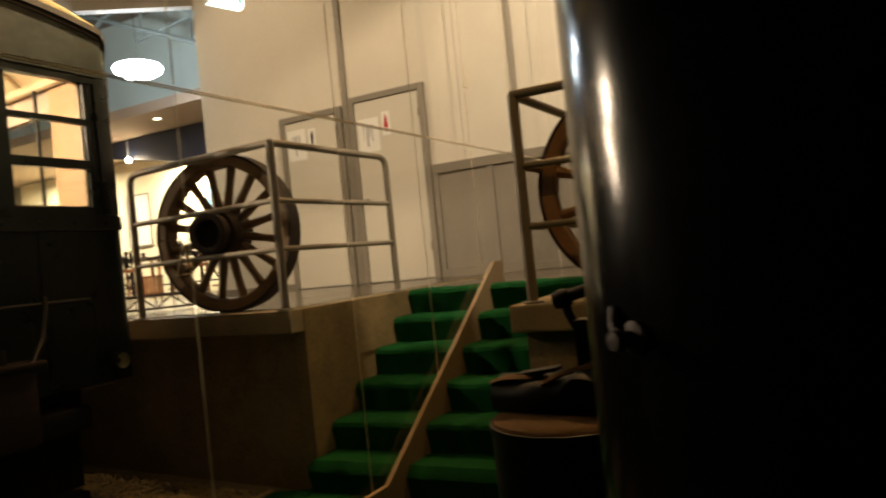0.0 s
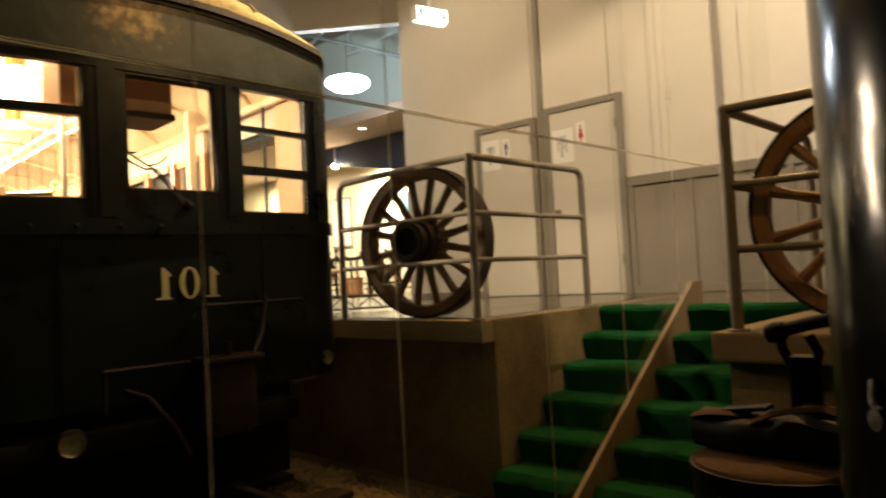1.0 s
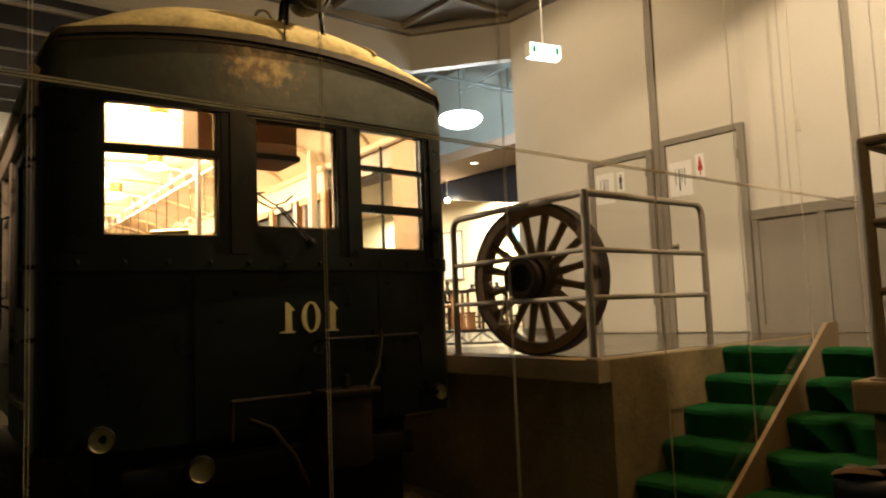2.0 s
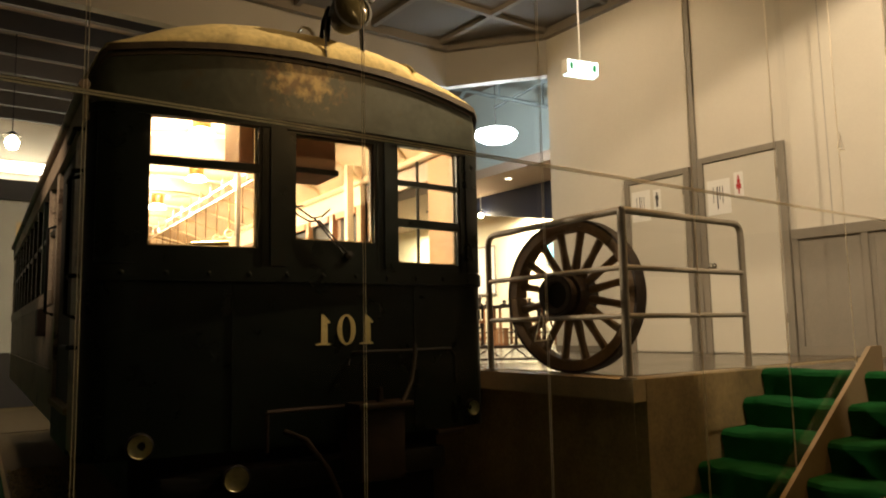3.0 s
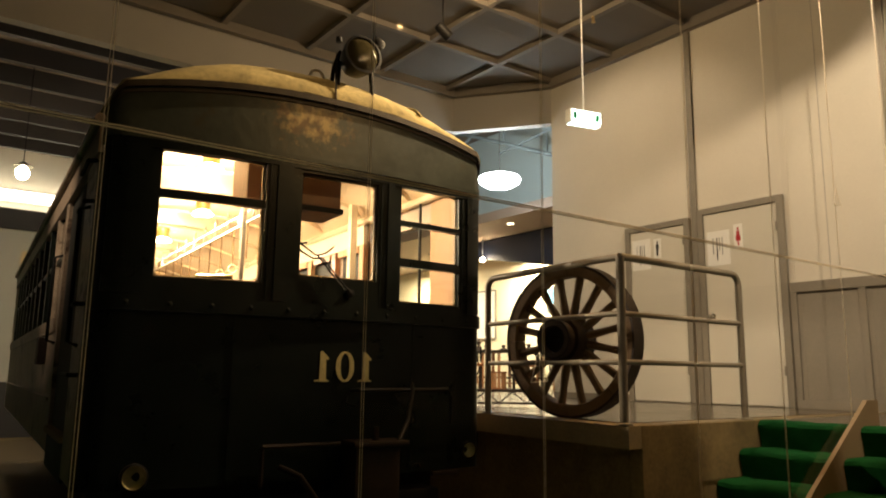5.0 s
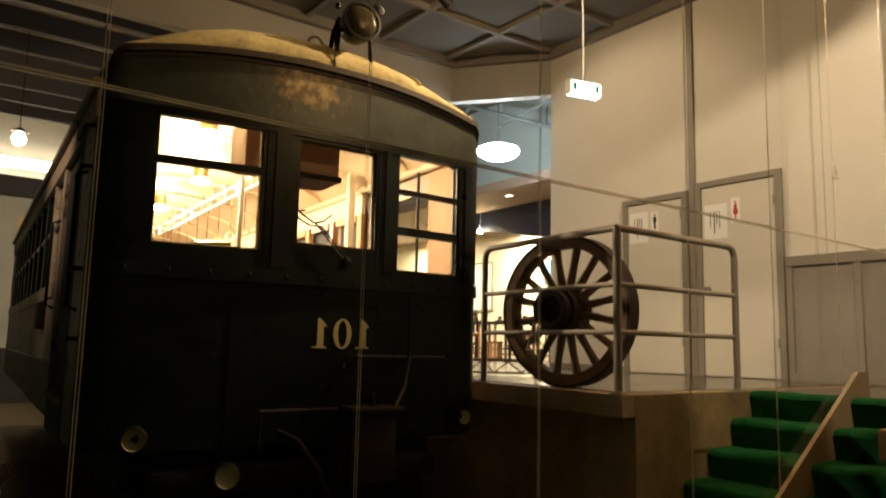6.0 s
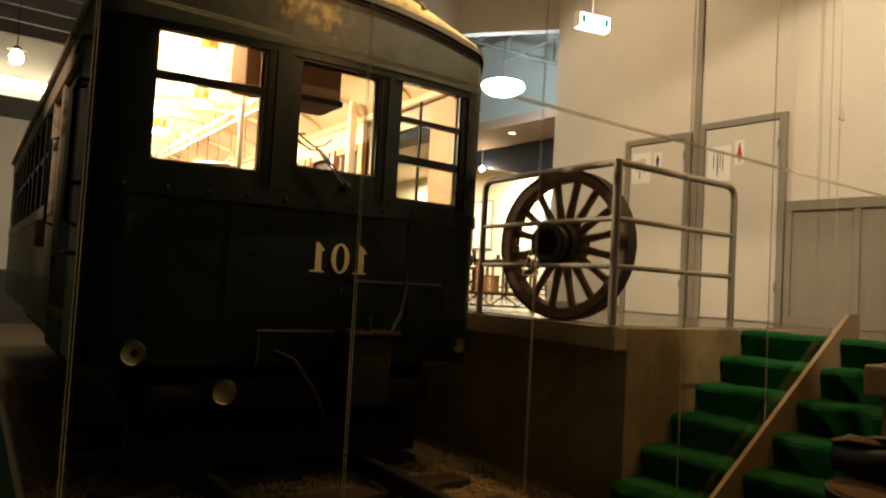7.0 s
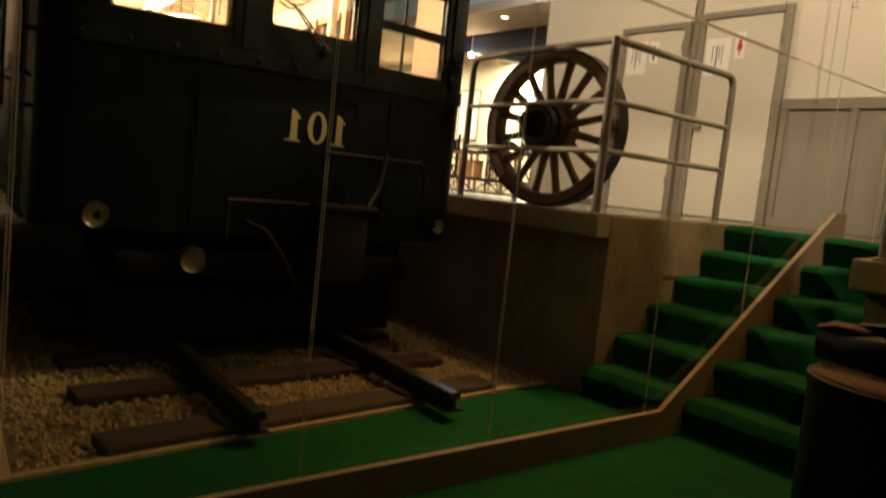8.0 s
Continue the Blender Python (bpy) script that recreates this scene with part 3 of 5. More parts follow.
for x, w, z0 in ((-0.475, 0.07, H), (1.53, 0.06, 2.225), (3.4, 0.06, 2.225)):
    solid("batten", box(x, x + w, WY - 0.03, WY, z0, CEIL - 0.12, 0.004), "frame_grey", "narrow grey cover strip on the wall", "trim", group="cover strips")
for x in (0.95, 2.4):
    solid("wall_seam", box(x, x + 0.008, WY - 0.003, WY + 0.01, 2.23, CEIL - 0.12), "bulkhead", "thin panel joint in the beige wall", "trim", group="panel joints")


def notice(name, x0, x1, z0, z1, label, marks):
    n = thing(name, label, "notice", ((x0 + x1) / 2, WY - 0.031, z0))
    part("sheet", box(x0, x1, WY - 0.034, WY - 0.031, z0, z1), "paper", n)
    for mat, (a, b, c, d) in marks:
        part("print_mark", box(x0 + a * (x1 - x0), x0 + b * (x1 - x0), WY - 0.0365, WY - 0.034, z0 + c * (z1 - z0), z0 + d * (z1 - z0)), mat, n)
    return n


def figure(mat, skirt):
    """A plain pictogram of stacked shapes."""
    return [(mat, (0.42, 0.58, 0.74, 0.86)), (mat, (0.30, 0.70, 0.46, 0.72) if not skirt else (0.34, 0.66, 0.52, 0.72)), (mat, (0.38, 0.62, 0.14, 0.46) if not skirt else (0.24, 0.76, 0.32, 0.52)), (mat, (0.44, 0.56, 0.12, 0.32))]


lines = [("ink", (x, x + w, z0, 0.80)) for x, w, z0 in ((0.26, 0.025, 0.35), (0.42, 0.045, 0.16), (0.54, 0.025, 0.42), (0.66, 0.025, 0.30))]
lines += [("ink", (0.425, 0.46, 0.16 + 0.07 * k, 0.20 + 0.07 * k)) for k in range(9)]
notice("paper_notice", -1.275, -1.02, 2.53, 2.88, "white paper notice with upright lines on the door", lines)
notice("paper_notice", -0.29, -0.025, 2.475, 2.84, "white paper notice with upright lines on the door", lines)
notice("pictogram_sign", -0.975, -0.875, 2.64, 2.865, "small white sign with a black lavatory symbol", figure("ink", False))
notice("pictogram_sign", 0.02, 0.122, 2.625, 2.88, "small white sign with a red lavatory symbol", figure("red", True))

# ---- railings ----
def railing(name, corner, left, right, label, H=H):
    """A three-bar pipe railing round a corner; left and right are the far ends."""
    r = thing(name, label, "railing", (corner[0], corner[1], H), group="pipe railings")
    c, a, b = (Vector((*p, 0)) for p in (corner, left, right))
    up = lambda p, z: Vector((p.x, p.y, z))
    top = H + 0.985
    part("post", tube([up(c, H), up(c, top)], 0.026, 12), "rail_paint", r, smooth=True)
    part("top_rail", tube(bend(up(a, H), up(a, top), up(c, top), 0.09), 0.023, 12), "rail_paint", r, smooth=True)
    part("top_rail", tube(bend(up(b, H), up(b, top), up(c, top), 0.09), 0.023, 12), "rail_paint", r, smooth=True)
    for z in (H + 0.36, H + 0.645):
        part("mid_rail", tube([up(a, z), up(c, z)], 0.017, 10), "rail_paint", r, smooth=True)
        part("mid_rail", tube([up(b, z), up(c, z)], 0.017, 10), "rail_paint", r, smooth=True)
    for p in (a, b, c):
        part("base_flange", lathe([(0, 0), (0.05, 0), (0.05, 0.008), (0.03, 0.012), (0, 0.012)], Matrix.Translation(up(p, H)), 16), "rail_paint", r)
    return r


railing("railing", (1.33, 6.365), (-0.02, edge_y(-0.02) + 0.035), (1.33, 7.61), "grey pipe railing round the platform corner")
railing("railing", (2.90, 6.28), (4.2, 6.28), (2.90, 7.5), "grey pipe railing round the second platform's corner", H2)


# ---- big wooden wheels ----
def cart_wheel(m, r, wood, label, spokes=14, tyre=0.11):
    w = thing("cart_wheel", label, "wheel", m=m, group="old wooden wheels")
    # the wheel stands on its rim: axis along local y, base at the origin
    c = Matrix.Translation((0, 0, r)) @ Matrix.Rotation(radians(90), 4, "X")
    h = tyre / 2
    part("iron_tyre", lathe([(r - 0.016, -h), (r, -h), (r, h), (r - 0.016, h), (r - 0.016, -h)], c, 56), "iron", w, "thin rusty iron tyre", True)
    n = spokes // 2
    for k in range(n):
        a0, a1 = 2 * math.pi * k / n + 0.004, 2 * math.pi * (k + 1) / n - 0.004
        bm = bmesh.new()
        rows = []
        for s in range(9):
            a = a0 + (a1 - a0) * s / 8
            ring = []
            for rr, hh in ((r - 0.084, -h * 0.8), (r - 0.072, -h * 0.95), (r - 0.016, -h * 0.95), (r - 0.016, h * 0.95), (r - 0.072, h * 0.95), (r - 0.084, h * 0.8)):
                ring.append(bm.verts.new(c @ Vector((rr * math.cos(a), rr * math.sin(a), hh))))
            rows.append(ring)
        for p, q in zip(rows, rows[1:]):
            for i in range(6):
                bm.faces.new((p[i], p[(i + 1) % 6], q[(i + 1) % 6], q[i]))
        bm.faces.new(rows[0])
        bm.faces.new(rows[-1])
        part("felloe", bm, wood, w)
    for k in range(spokes):
        a = 2 * math.pi * (k + 0.5) / spokes
        d = Vector((math.cos(a), math.sin(a), 0))
        s = Vector((-d.y, d.x, 0))
        bm = bmesh.new()
        rows = []
        for rr, wd, th in ((0.09, 0.026, 0.036), (0.2, 0.028, 0.034), (r - 0.2, 0.023, 0.028), (r - 0.075, 0.030, 0.028)):
            p = d * rr
            ring = []
            for j in range(8):
                t = 2 * math.pi * j / 8
                ring.append(bm.verts.new(c @ (p + s * wd * math.cos(t) + Vector((0, 0, th * math.sin(t) + 0.015 * (1 - rr / r))))))
            rows.append(ring)
        for p, q in zip(rows, rows[1:]):
            for i in range(8):
                bm.faces.new((p[i], p[(i + 1) % 8], q[(i + 1) % 8], q[i]))
        part("spoke", bm, wood, w, smooth=True)
    hub = part("hub", lathe([(0.09, 0.21), (0.118, 0.21), (0.124, 0.195), (0.124, 0.13), (0.145, 0.09), (0.155, 0.03), (0.15, -0.05), (0.125, -0.10), (0.10, -0.14), (0.06, -0.14), (0.075, 0.0), (0.09, 0.21)], c, 32), "hub_wood", w, "thick dark wooden hub", True)
    for z0, rb in ((0.18, 0.131), (0.105, 0.150), (-0.08, 0.148)):
        part("hub_band", lathe([(0.1, z0), (rb, z0), (rb, z0 + 0.028), (0.1, z0 + 0.028), (0.1, z0)], c, 32), "iron", hub, "iron hub band")
    part("axle_hole", lathe([(0.092, 0.17), (0, 0.17)], c, 24), "black_iron", hub, "dark axle hole")
    return w


cart_wheel(pose(0.70, 6.60, H, 0, 0, 9), 0.512, "wheel_wood", "large dark wooden spoked cart wheel standing on the platform", 16, 0.12)
cart_wheel(pose(3.39, 6.62, H2, 0, 0, 2), 0.515, "wheel_light", "large brown wooden spoked wheel on the second platform", 12, 0.09)

# ---- glass partition on the kerb ----
GX = 2.01
gp = thing("glass_partition", "frameless glass partition standing on the painted kerb", "partition", (GX, 5, 0.115), kind="structure")
seams = [-1.9 + 0.875 * k for k in range(6)] + [3.348, 4.217, 5.06, 6.09, 6.88, 7.65, 8.46, 9.3]
ZS = 2.015
base_z = lambda y: 0.001 if y < 6.3 else min(0.175 * math.ceil((y - 6.33) / 0.26 + 0.3), H) if y < 7.7 else H + 0.001


def pane(y0, y1, z0a, z0b, z1):
    bm = bmesh.new()
    q = [(y0, z0a), (y1, z0b), (y1, z1), (y0, z1)]
    bm.faces.new([bm.verts.new((GX, y, z)) for y, z in q])
    return bm


edges = sorted(seams + [WALL_Y])
for y0, y1 in zip(edges, edges[1:]):
    if y1 > WALL_Y:
        continue
    for q in ((pane(y0, y1, base_z(y0 + 1e-3), base_z(y1 - 1e-3), ZS)), (pane(y0, y1, ZS, ZS, CEIL - 0.1))):
        ob = part("pane", q, "partition", gp)
        ob.visible_shadow = False
for y in edges[:-1]:
    for s in (-0.0045, 0.0045):
        part("joint", tube([(GX, y + s, base_z(y)), (GX, y + s, CEIL - 0.1)], 0.0013, 6), "glass_edge", gp)
for s in (-0.0045, 0.0045):
    part("joint", tube([(GX, edges[0], ZS + s), (GX, WALL_Y, ZS + s)], 0.0030, 6), "glass_edge", gp)


def clip(y, z, label):
    c = thing("glass_hook", label, "hook", (GX + 0.006, y, z))
    part("wire", tube([(GX + 0.008, y - 0.05, z), (GX + 0.008, y + 0.045, z + 0.005), (GX + 0.01, y - 0.012, z + 0.11), (GX + 0.01, y - 0.05, z)], 0.003, 6), "glass_edge", c)
    part("wire", tube([(GX + 0.008, y + 0.0, z + 0.09), (GX + 0.008, y, z + 0.02)], 0.0025, 6), "glass_edge", c)


clip(5.03, 1.30, "small bent wire hook on the glass joint")
clip(7.66, 2.42, "small bent wire hook on the glass pane")

# ---- exit sign ----
em = pose(-0.24, 7.8, 3.60, 0, 0, -14)
ex = thing("exit_sign", "lit white box exit sign hanging on a rod", "sign", m=em)
part("housing", box(-0.045, 0.045, -0.17, 0.17, 0.0, 0.13, 0.008), "white_plastic", ex)
part("lit_face", box(0.045, 0.048, -0.155, 0.155, 0.012, 0.118), "exit_face", ex, "glowing white-green face")
part("lit_face", box(-0.035, 0.035, -0.155, 0.155, -0.006, -0.0005), "exit_face", ex, "glowing lower edge")
part("print_mark", box(0.048, 0.050, -0.14, -0.10, 0.03, 0.1), "green_print", ex, "green symbol")
part("print_mark", box(0.048, 0.050, 0.10, 0.14, 0.03, 0.1), "green_print", ex, "green symbol")
part("rod", tube([(0, 0, 0.13), (0, 0, 1.7)], 0.008, 8), "white_plastic", ex, smooth=True)
part("ceiling_rose", lathe([(0.0, 1.65), (0.03, 1.65), (0.03, 1.7), (0, 1.7)], Matrix(), 12), "white_plastic", ex)


# ---- tram ----
tram = thing("tram", "old dark green electric tram car with lit interior on rails", "tram", m=TRAM)
HW = 1.215


def bow(y):
    """Front surface of the tram, in its own axes, with rounded corners."""
    u = min(abs(y) / HW, 1.0)
    x = 0.10 * (1 - (y / 1.22) ** 2) - 0.03
    if abs(y) > HW - 0.10:
        q = (abs(y) - (HW - 0.10)) / 0.10
        x -= 0.10 * (1 - math.sqrt(max(0.0, 1 - min(q, 1) ** 2)))
    return x


def front(y0, y1, z0, z1, d0, d1, n=None, bm=None):
    """A strip of the bowed front from y0 to y1; z0 and z1 may follow y; d0 to d1 is its depth from the surface."""
    bm = bm or bmesh.new()
    n = n or max(2, int(abs(y1 - y0) / 0.04))
    fz = lambda z, y: z(y) if callable(z) else z
    rows = []
    for k in range(n + 1):
        y = y0 + (y1 - y0) * k / n
        x = bow(y)
        rows.append([bm.verts.new((x + d, y, fz(z, y))) for d, z in ((d0, z0), (d1, z0), (d1, z1), (d0, z1))])
    for a, b in zip(rows, rows[1:]):
        for i in range(4):
            bm.faces.new((a[i], a[(i + 1) % 4], b[(i + 1) % 4], b[i]))
    bm.faces.new(rows[0])
    bm.faces.new(rows[-1])
    return bm


def eave(y):
    u = min(abs(y) / HW, 1)
    return 2.945 - 0.135 * u ** 2.2 - 0.13 * max(0.0, (u - 0.93) / 0.07) ** 2


body = part("front_dash", front(-HW, HW, 0.74, 1.63, -0.05, 0.0), "tram_dark", tram, "dark green front panel with worn gloss paint", True)
part("belt_rail", front(-HW, HW, 1.63, 1.71, -0.05, 0.028), "tram_dark", tram, "proud belt rail across the front", True)
for k in range(11):
    y = -1.05 + k * 0.21
    part("bolt", lathe([(0, 0.0), (0.014, 0.0), (0.012, 0.007), (0, 0.01)], Matrix.Translation((bow(y) + 0.028, y, 1.67)) @ Matrix.Rotation(radians(90), 4, "Y"), 10), "tram_dark", body)
part("dash_seam", front(-0.50, -0.48, 0.76, 1.62, 0.0, 0.006), "tram_dark", body)
part("dash_seam", front(0.62, 0.64, 0.76, 1.62, 0.0, 0.006), "tram_dark", body)
# uprights between the windows
for y0, y1 in ((-HW, -0.945), (-0.345, -0.165), (0.372, 0.505), (1.012, HW)):
    part("window_post", front(y0, y1, 1.71, 2.53, -0.05, 0.0), "tram_dark", tram, "", True)
    part("post_cover", front(y0 + 0.045, y1 - 0.045, 1.72, 2.52, 0.0, 0.012), "tram_dark", tram, "", True)
part("header", front(-HW, HW, 2.50, 2.56, -0.05, 0.01), "tram_dark", tram, "", True)


def window(y0, y1, z0, z1, rails, outer):
    w = part("window", front(y0, y1, z0 - 0.0, z0 + 0.03, -0.045, -0.008), "tram_dark", tram, "front window with dark sash", True)
    part("sash_sill", front(outer[0], outer[1], 1.71, z0, -0.05, -0.004), "tram_dark", w)
    if z1 < 2.5:
        part("sash_head", front(outer[0], outer[1], z1, 2.5, -0.05, -0.004), "tram_dark", w)
    for a, b in ((y0, y0 + 0.018), (y1 - 0.018, y1)):
        part("sash_stile", front(a, b, z0, z1, -0.045, -0.008, 2), "tram_dark", w)
    for r, hh in rails:
        part("sash_rail", front(y0, y1, r - hh, r + hh, -0.045, -0.006), "tram_dark", w)
    bd = 0.011
    bm = front(y0 + 0.018, y1 - 0.018, z0 + 0.03, z0 + 0.03 + bd, -0.062, -0.040)
    front(y0 + 0.018, y1 - 0.018, z1 - bd, z1, -0.062, -0.040, None, bm)
    front(y0 + 0.018, y0 + 0.018 + bd, z0 + 0.03, z1, -0.062, -0.040, 2, bm)
    front(y1 - 0.018 - bd, y1 - 0.018, z0 + 0.03, z1, -0.062, -0.040, 2, bm)
    for r, hh in rails:
        front(y0 + 0.018, y1 - 0.018, r + hh, r + hh + bd * 0.7, -0.062, -0.040, None, bm)
    # rounded inner corners
    for yc, zc, sy, sz in ((y0 + 0.029, z0 + 0.041, 1, 1), (y1 - 0.029, z0 + 0.041, -1, 1), (y0 + 0.029, z1 - bd, 1, -1), (y1 - 0.029, z1 - bd, -1, -1)):
        rr = 0.026
        pts = [(0, 0), (rr, 0)] + [(rr - rr * math.sin(t), rr - rr * math.cos(t)) for t in [math.pi / 2 * q / 5 for q in range(1, 5)]] + [(0, rr)]
        a = [bm.verts.new((bow(yc) - 0.044, yc + sy * p, zc + sz * q)) for p, q in pts]
        b = [bm.verts.new((bow(yc) - 0.058, yc + sy * p, zc + sz * q)) for p, q in pts]
        bm.faces.new(a)
        bm.faces.new(b)
        for q in range(len(pts)):
            bm.faces.new((a[q], a[(q + 1) % len(pts)], b[(q + 1) % len(pts)], b[q]))
    part("sash_bead", bm, "bead", w, "varnished inner glazing bead")
    g = part("pane", front(y0 + 0.005, y1 - 0.005, z0, z1, -0.031, -0.028), "pane", w)
    g.visible_shadow = False
    return w


window(-0.945, -0.345, 1.785, 2.515, [(2.262, 0.022)], (-0.945, -0.345))
window(-0.165, 0.372, 1.845, 2.485, [], (-0.165, 0.372))
window(0.505, 1.012, 1.735, 2.515, [(2.268, 0.016), (2.015, 0.026)], (0.505, 1.012))
# wiper
wp = part("wiper", tube([(bow(0.1) + 0.03, 0.155, 1.80), (bow(0.0) + 0.025, -0.02, 1.98)], 0.0055, 8), "black_iron", tram, "thin black window wiper")
part("wiper_blade", tube([(bow(0) + 0.03, 0.125, 1.80), (bow(0) + 0.022, -0.055, 2.0)], 0.006, 6), "black_iron", wp)
part("wiper_motor", lathe([(0, 0), (0.025, 0), (0.025, 0.03), (0, 0.035)], Matrix.Translation((bow(0.15), 0.165, 1.79)) @ Matrix.Rotation(radians(90), 4, "Y"), 12), "black_iron", wp)
# loose wires hanging behind the middle window
for pts in (((-0.155, 2.32), (-0.15, 2.20), (-0.165, 2.12), (-0.14, 2.05), (-0.12, 1.93), (-0.14, 1.86)), ((-0.15, 2.10), (-0.08, 2.06), (0.0, 2.02), (0.07, 2.04), (0.13, 2.09)), ((-0.16, 2.08), (-0.10, 2.03), (-0.02, 2.00), (0.05, 2.01)), ((-0.15, 2.11), (-0.11, 2.08), (-0.06, 2.09))):
    part("loose_wire", tube([(bow(y) - 0.085 - 0.02 * k, y, z) for k, (y, z) in enumerate(pts)], 0.0055, 6), "black_iron", tram, "", True)
# fascia and eave
fas = part("fascia", front(-HW, HW, 2.55, lambda y: max(eave(y), 2.551), -0.05, 0.004, 60), "fascia", tram, "olive green front board with scuffed paint and a painted golden reflection", True)
part("drip_strip", front(-HW, HW, 2.545, 2.57, 0.0, 0.016), "tram_green", fas)
part("eave_strip", front(-HW, HW, lambda y: eave(y) - 0.022, lambda y: eave(y) + 0.014, -0.05, 0.03, 60), "eave", tram, "brown wooden eave strip with flaking paint", True)
part("eave_bead", front(-HW, HW, lambda y: eave(y) - 0.05, lambda y: eave(y) - 0.035, 0.0, 0.014, 60), "eave", tram, "", True)
# canvas roof, domed over the end
LEN = 8.1
bm = bmesh.new()
rows = []
for i in range(49):
    d = 0.0 if i == 0 else (0.9 * (i / 24) ** 2 if i <= 24 else 0.9 + (LEN - 0.9) * (i - 24) / 24)
    rise = 0.30 * math.sqrt(max(0, 1 - (1 - min(d / 0.75, 1)) ** 2))
    ring = []
    for j in range(61):
        y = -HW - 0.01 + (2 * HW + 0.02) * j / 60
        u = abs(y) / (HW + 0.01)
        z = eave(y) + 0.02 + rise * (1 - u ** 2.8) + 0.012 * noise.noise(Vector((d * 3.5, y * 3.5, 2.0))) + 0.007 * noise.noise(Vector((d * 17, y * 17, 5.0)))
        if d > 0.05:
            z = max(z, eave(y) + 0.02)
        ring.append(bm.verts.new((bow(y) + 0.012 - d, y, z)))
    rows.append(ring)
for a, b in zip(rows, rows[1:]):
    for j in range(60):
        bm.faces.new((a[j], a[j + 1], b[j + 1], b[j]))
part("roof", bm, "canvas", tram, "beige canvas covered roof, stained and dusty", True)
part("roof_seam", tube([(bow(y) + 0.02 - dd, y, eave(y) + 0.03 + 0.30 * math.sqrt(1 - (1 - min(dd / 0.75, 1)) ** 2) * (1 - (abs(y) / 1.225) ** 2.8)) for dd, y in [(0.02 + 0.07 * k, 0.66) for k in range(9)]], 0.008, 6), "canvas", tram)
# ring hooks on the roof
for y, back in ((-0.03, 0.16), (-0.8, 0.45)):
    x = bow(y) - back
    z = eave(y) + 0.01 + (0.185 if back < 0.3 else 0.24) * (1 - (abs(y) / 1.225) ** 2.2)
    part("roof_ring", tube([(x, y + 0.05 * math.cos(t), z + 0.06 * math.sin(t)) for t in [math.pi * k / 8 for k in range(9)]], 0.009, 8), "chrome", tram, "small bent lifting ring")

# headlight on the roof
hm = Matrix.Translation((0.02, 0.20, 3.29)) @ Matrix.Rotation(radians(84), 4, "Y") @ Matrix()
hl = part("headlight", lathe([(0, -0.14), (0.06, -0.13), (0.10, -0.07), (0.115, 0.0), (0.12, 0.05), (0.128, 0.055), (0.128, 0.075), (0.112, 0.078)], hm, 36), "black_iron", tram, "round black headlight on roof brackets", True)
part("lens", lathe([(0.113, 0.062), (0.09, 0.082), (0.05, 0.094), (0, 0.098)], hm, 36), "lens", hl, "yellowed glass lens", True)
for dy in (-0.1, 0.1):
    part("bracket", tube([(0.03, 0.20 + dy * 1.15, 2.95), (-0.02, 0.20 + dy * 1.2, 3.1), (-0.02, 0.20 + dy * 1.1, 3.26)], 0.016, 8), "black_iron", hl)
part("bracket", tube([(-0.06, 0.05, 3.06), (-0.08, 0.08, 3.25), (-0.08, 0.12, 3.36)], 0.014, 8), "black_iron", hl)
part("cable", tube([(0.0, 0.06, 3.30), (0.07, 0.03, 3.1), (0.09, 0.03, 2.9)], 0.006, 6), "black_iron", hl)
part("wing_nut", lathe([(0, 0), (0.02, 0), (0.02, 0.03), (0, 0.03)], Matrix.Translation((-0.02, 0.08, 3.39)), 10), "black_iron", hl)

kn = part("horn", lathe([(0, -0.035), (0.03, -0.03), (0.045, 0.0), (0.045, 0.02), (0.03, 0.03), (0.012, 0.035), (0, 0.035)], Matrix.Translation((-0.05, 0.37, 3.46)) @ Matrix.Rotation(radians(70), 4, "Y"), 20), "black_iron", hl, "small round black horn", True)
part("bracket", tube([(-0.06, 0.36, 3.45), (-0.10, 0.3, 3.38), (-0.09, 0.24, 3.33)], 0.012, 8), "black_iron", hl)

# fleet number, as it reads in this view
def digit(outline, faces, y0):
    """A flat painted digit that follows the curved front; outline in metres from its lower left corner."""
    bm = bmesh.new()
    vs = [bm.verts.new((bow(y0 + u) + 0.0035, y0 + u, 1.277 + v)) for u, v in outline]
    for f in faces:
        bm.faces.new([vs[i] for i in f])
    thick = bmesh.ops.extrude_face_region(bm, geom=bm.faces[:])
    for v in [g for g in thick["geom"] if isinstance(g, bmesh.types.BMVert)]:
        v.co.x -= 0.003
    bmesh.ops.recalc_face_normals(bm, faces=bm.faces)
    return bm


ONE = [(0, 0), (0.09, 0), (0.09, 0.008), (0.072, 0.013), (0.032, 0.013), (0, 0.008), (0.071, 0.125), (0.034, 0.172), (0.046, 0.172), (0.064, 0.158), (0.088, 0.131), (0.088, 0.124)]
ONE_FACES = [(0, 1, 2, 3, 4, 5), (4, 3, 6, 8, 7), (6, 11, 10, 9, 8)]
ring_out = [(0.056 + 0.059 * math.cos(math.tau * k / 32), 0.086 + 0.088 * math.sin(math.tau * k / 32)) for k in range(32)]
ring_in = [(0.056 + 0.029 * math.cos(math.tau * k / 32), 0.086 + 0.077 * math.sin(math.tau * k / 32)) for k in range(32)]
ring_faces = [(k, (k + 1) % 32, 32 + (k + 1) % 32, 32 + k) for k in range(32)]
part("number", digit(ONE, ONE_FACES, -0.034), "number", tram, "cream painted mirrored digit 1")
part("number", digit(ring_out + ring_in, ring_faces, 0.101), "number", tram, "cream painted digit 0")
part("number", digit(ONE, ONE_FACES, 0.242), "number", tram, "cream painted mirrored digit 1")

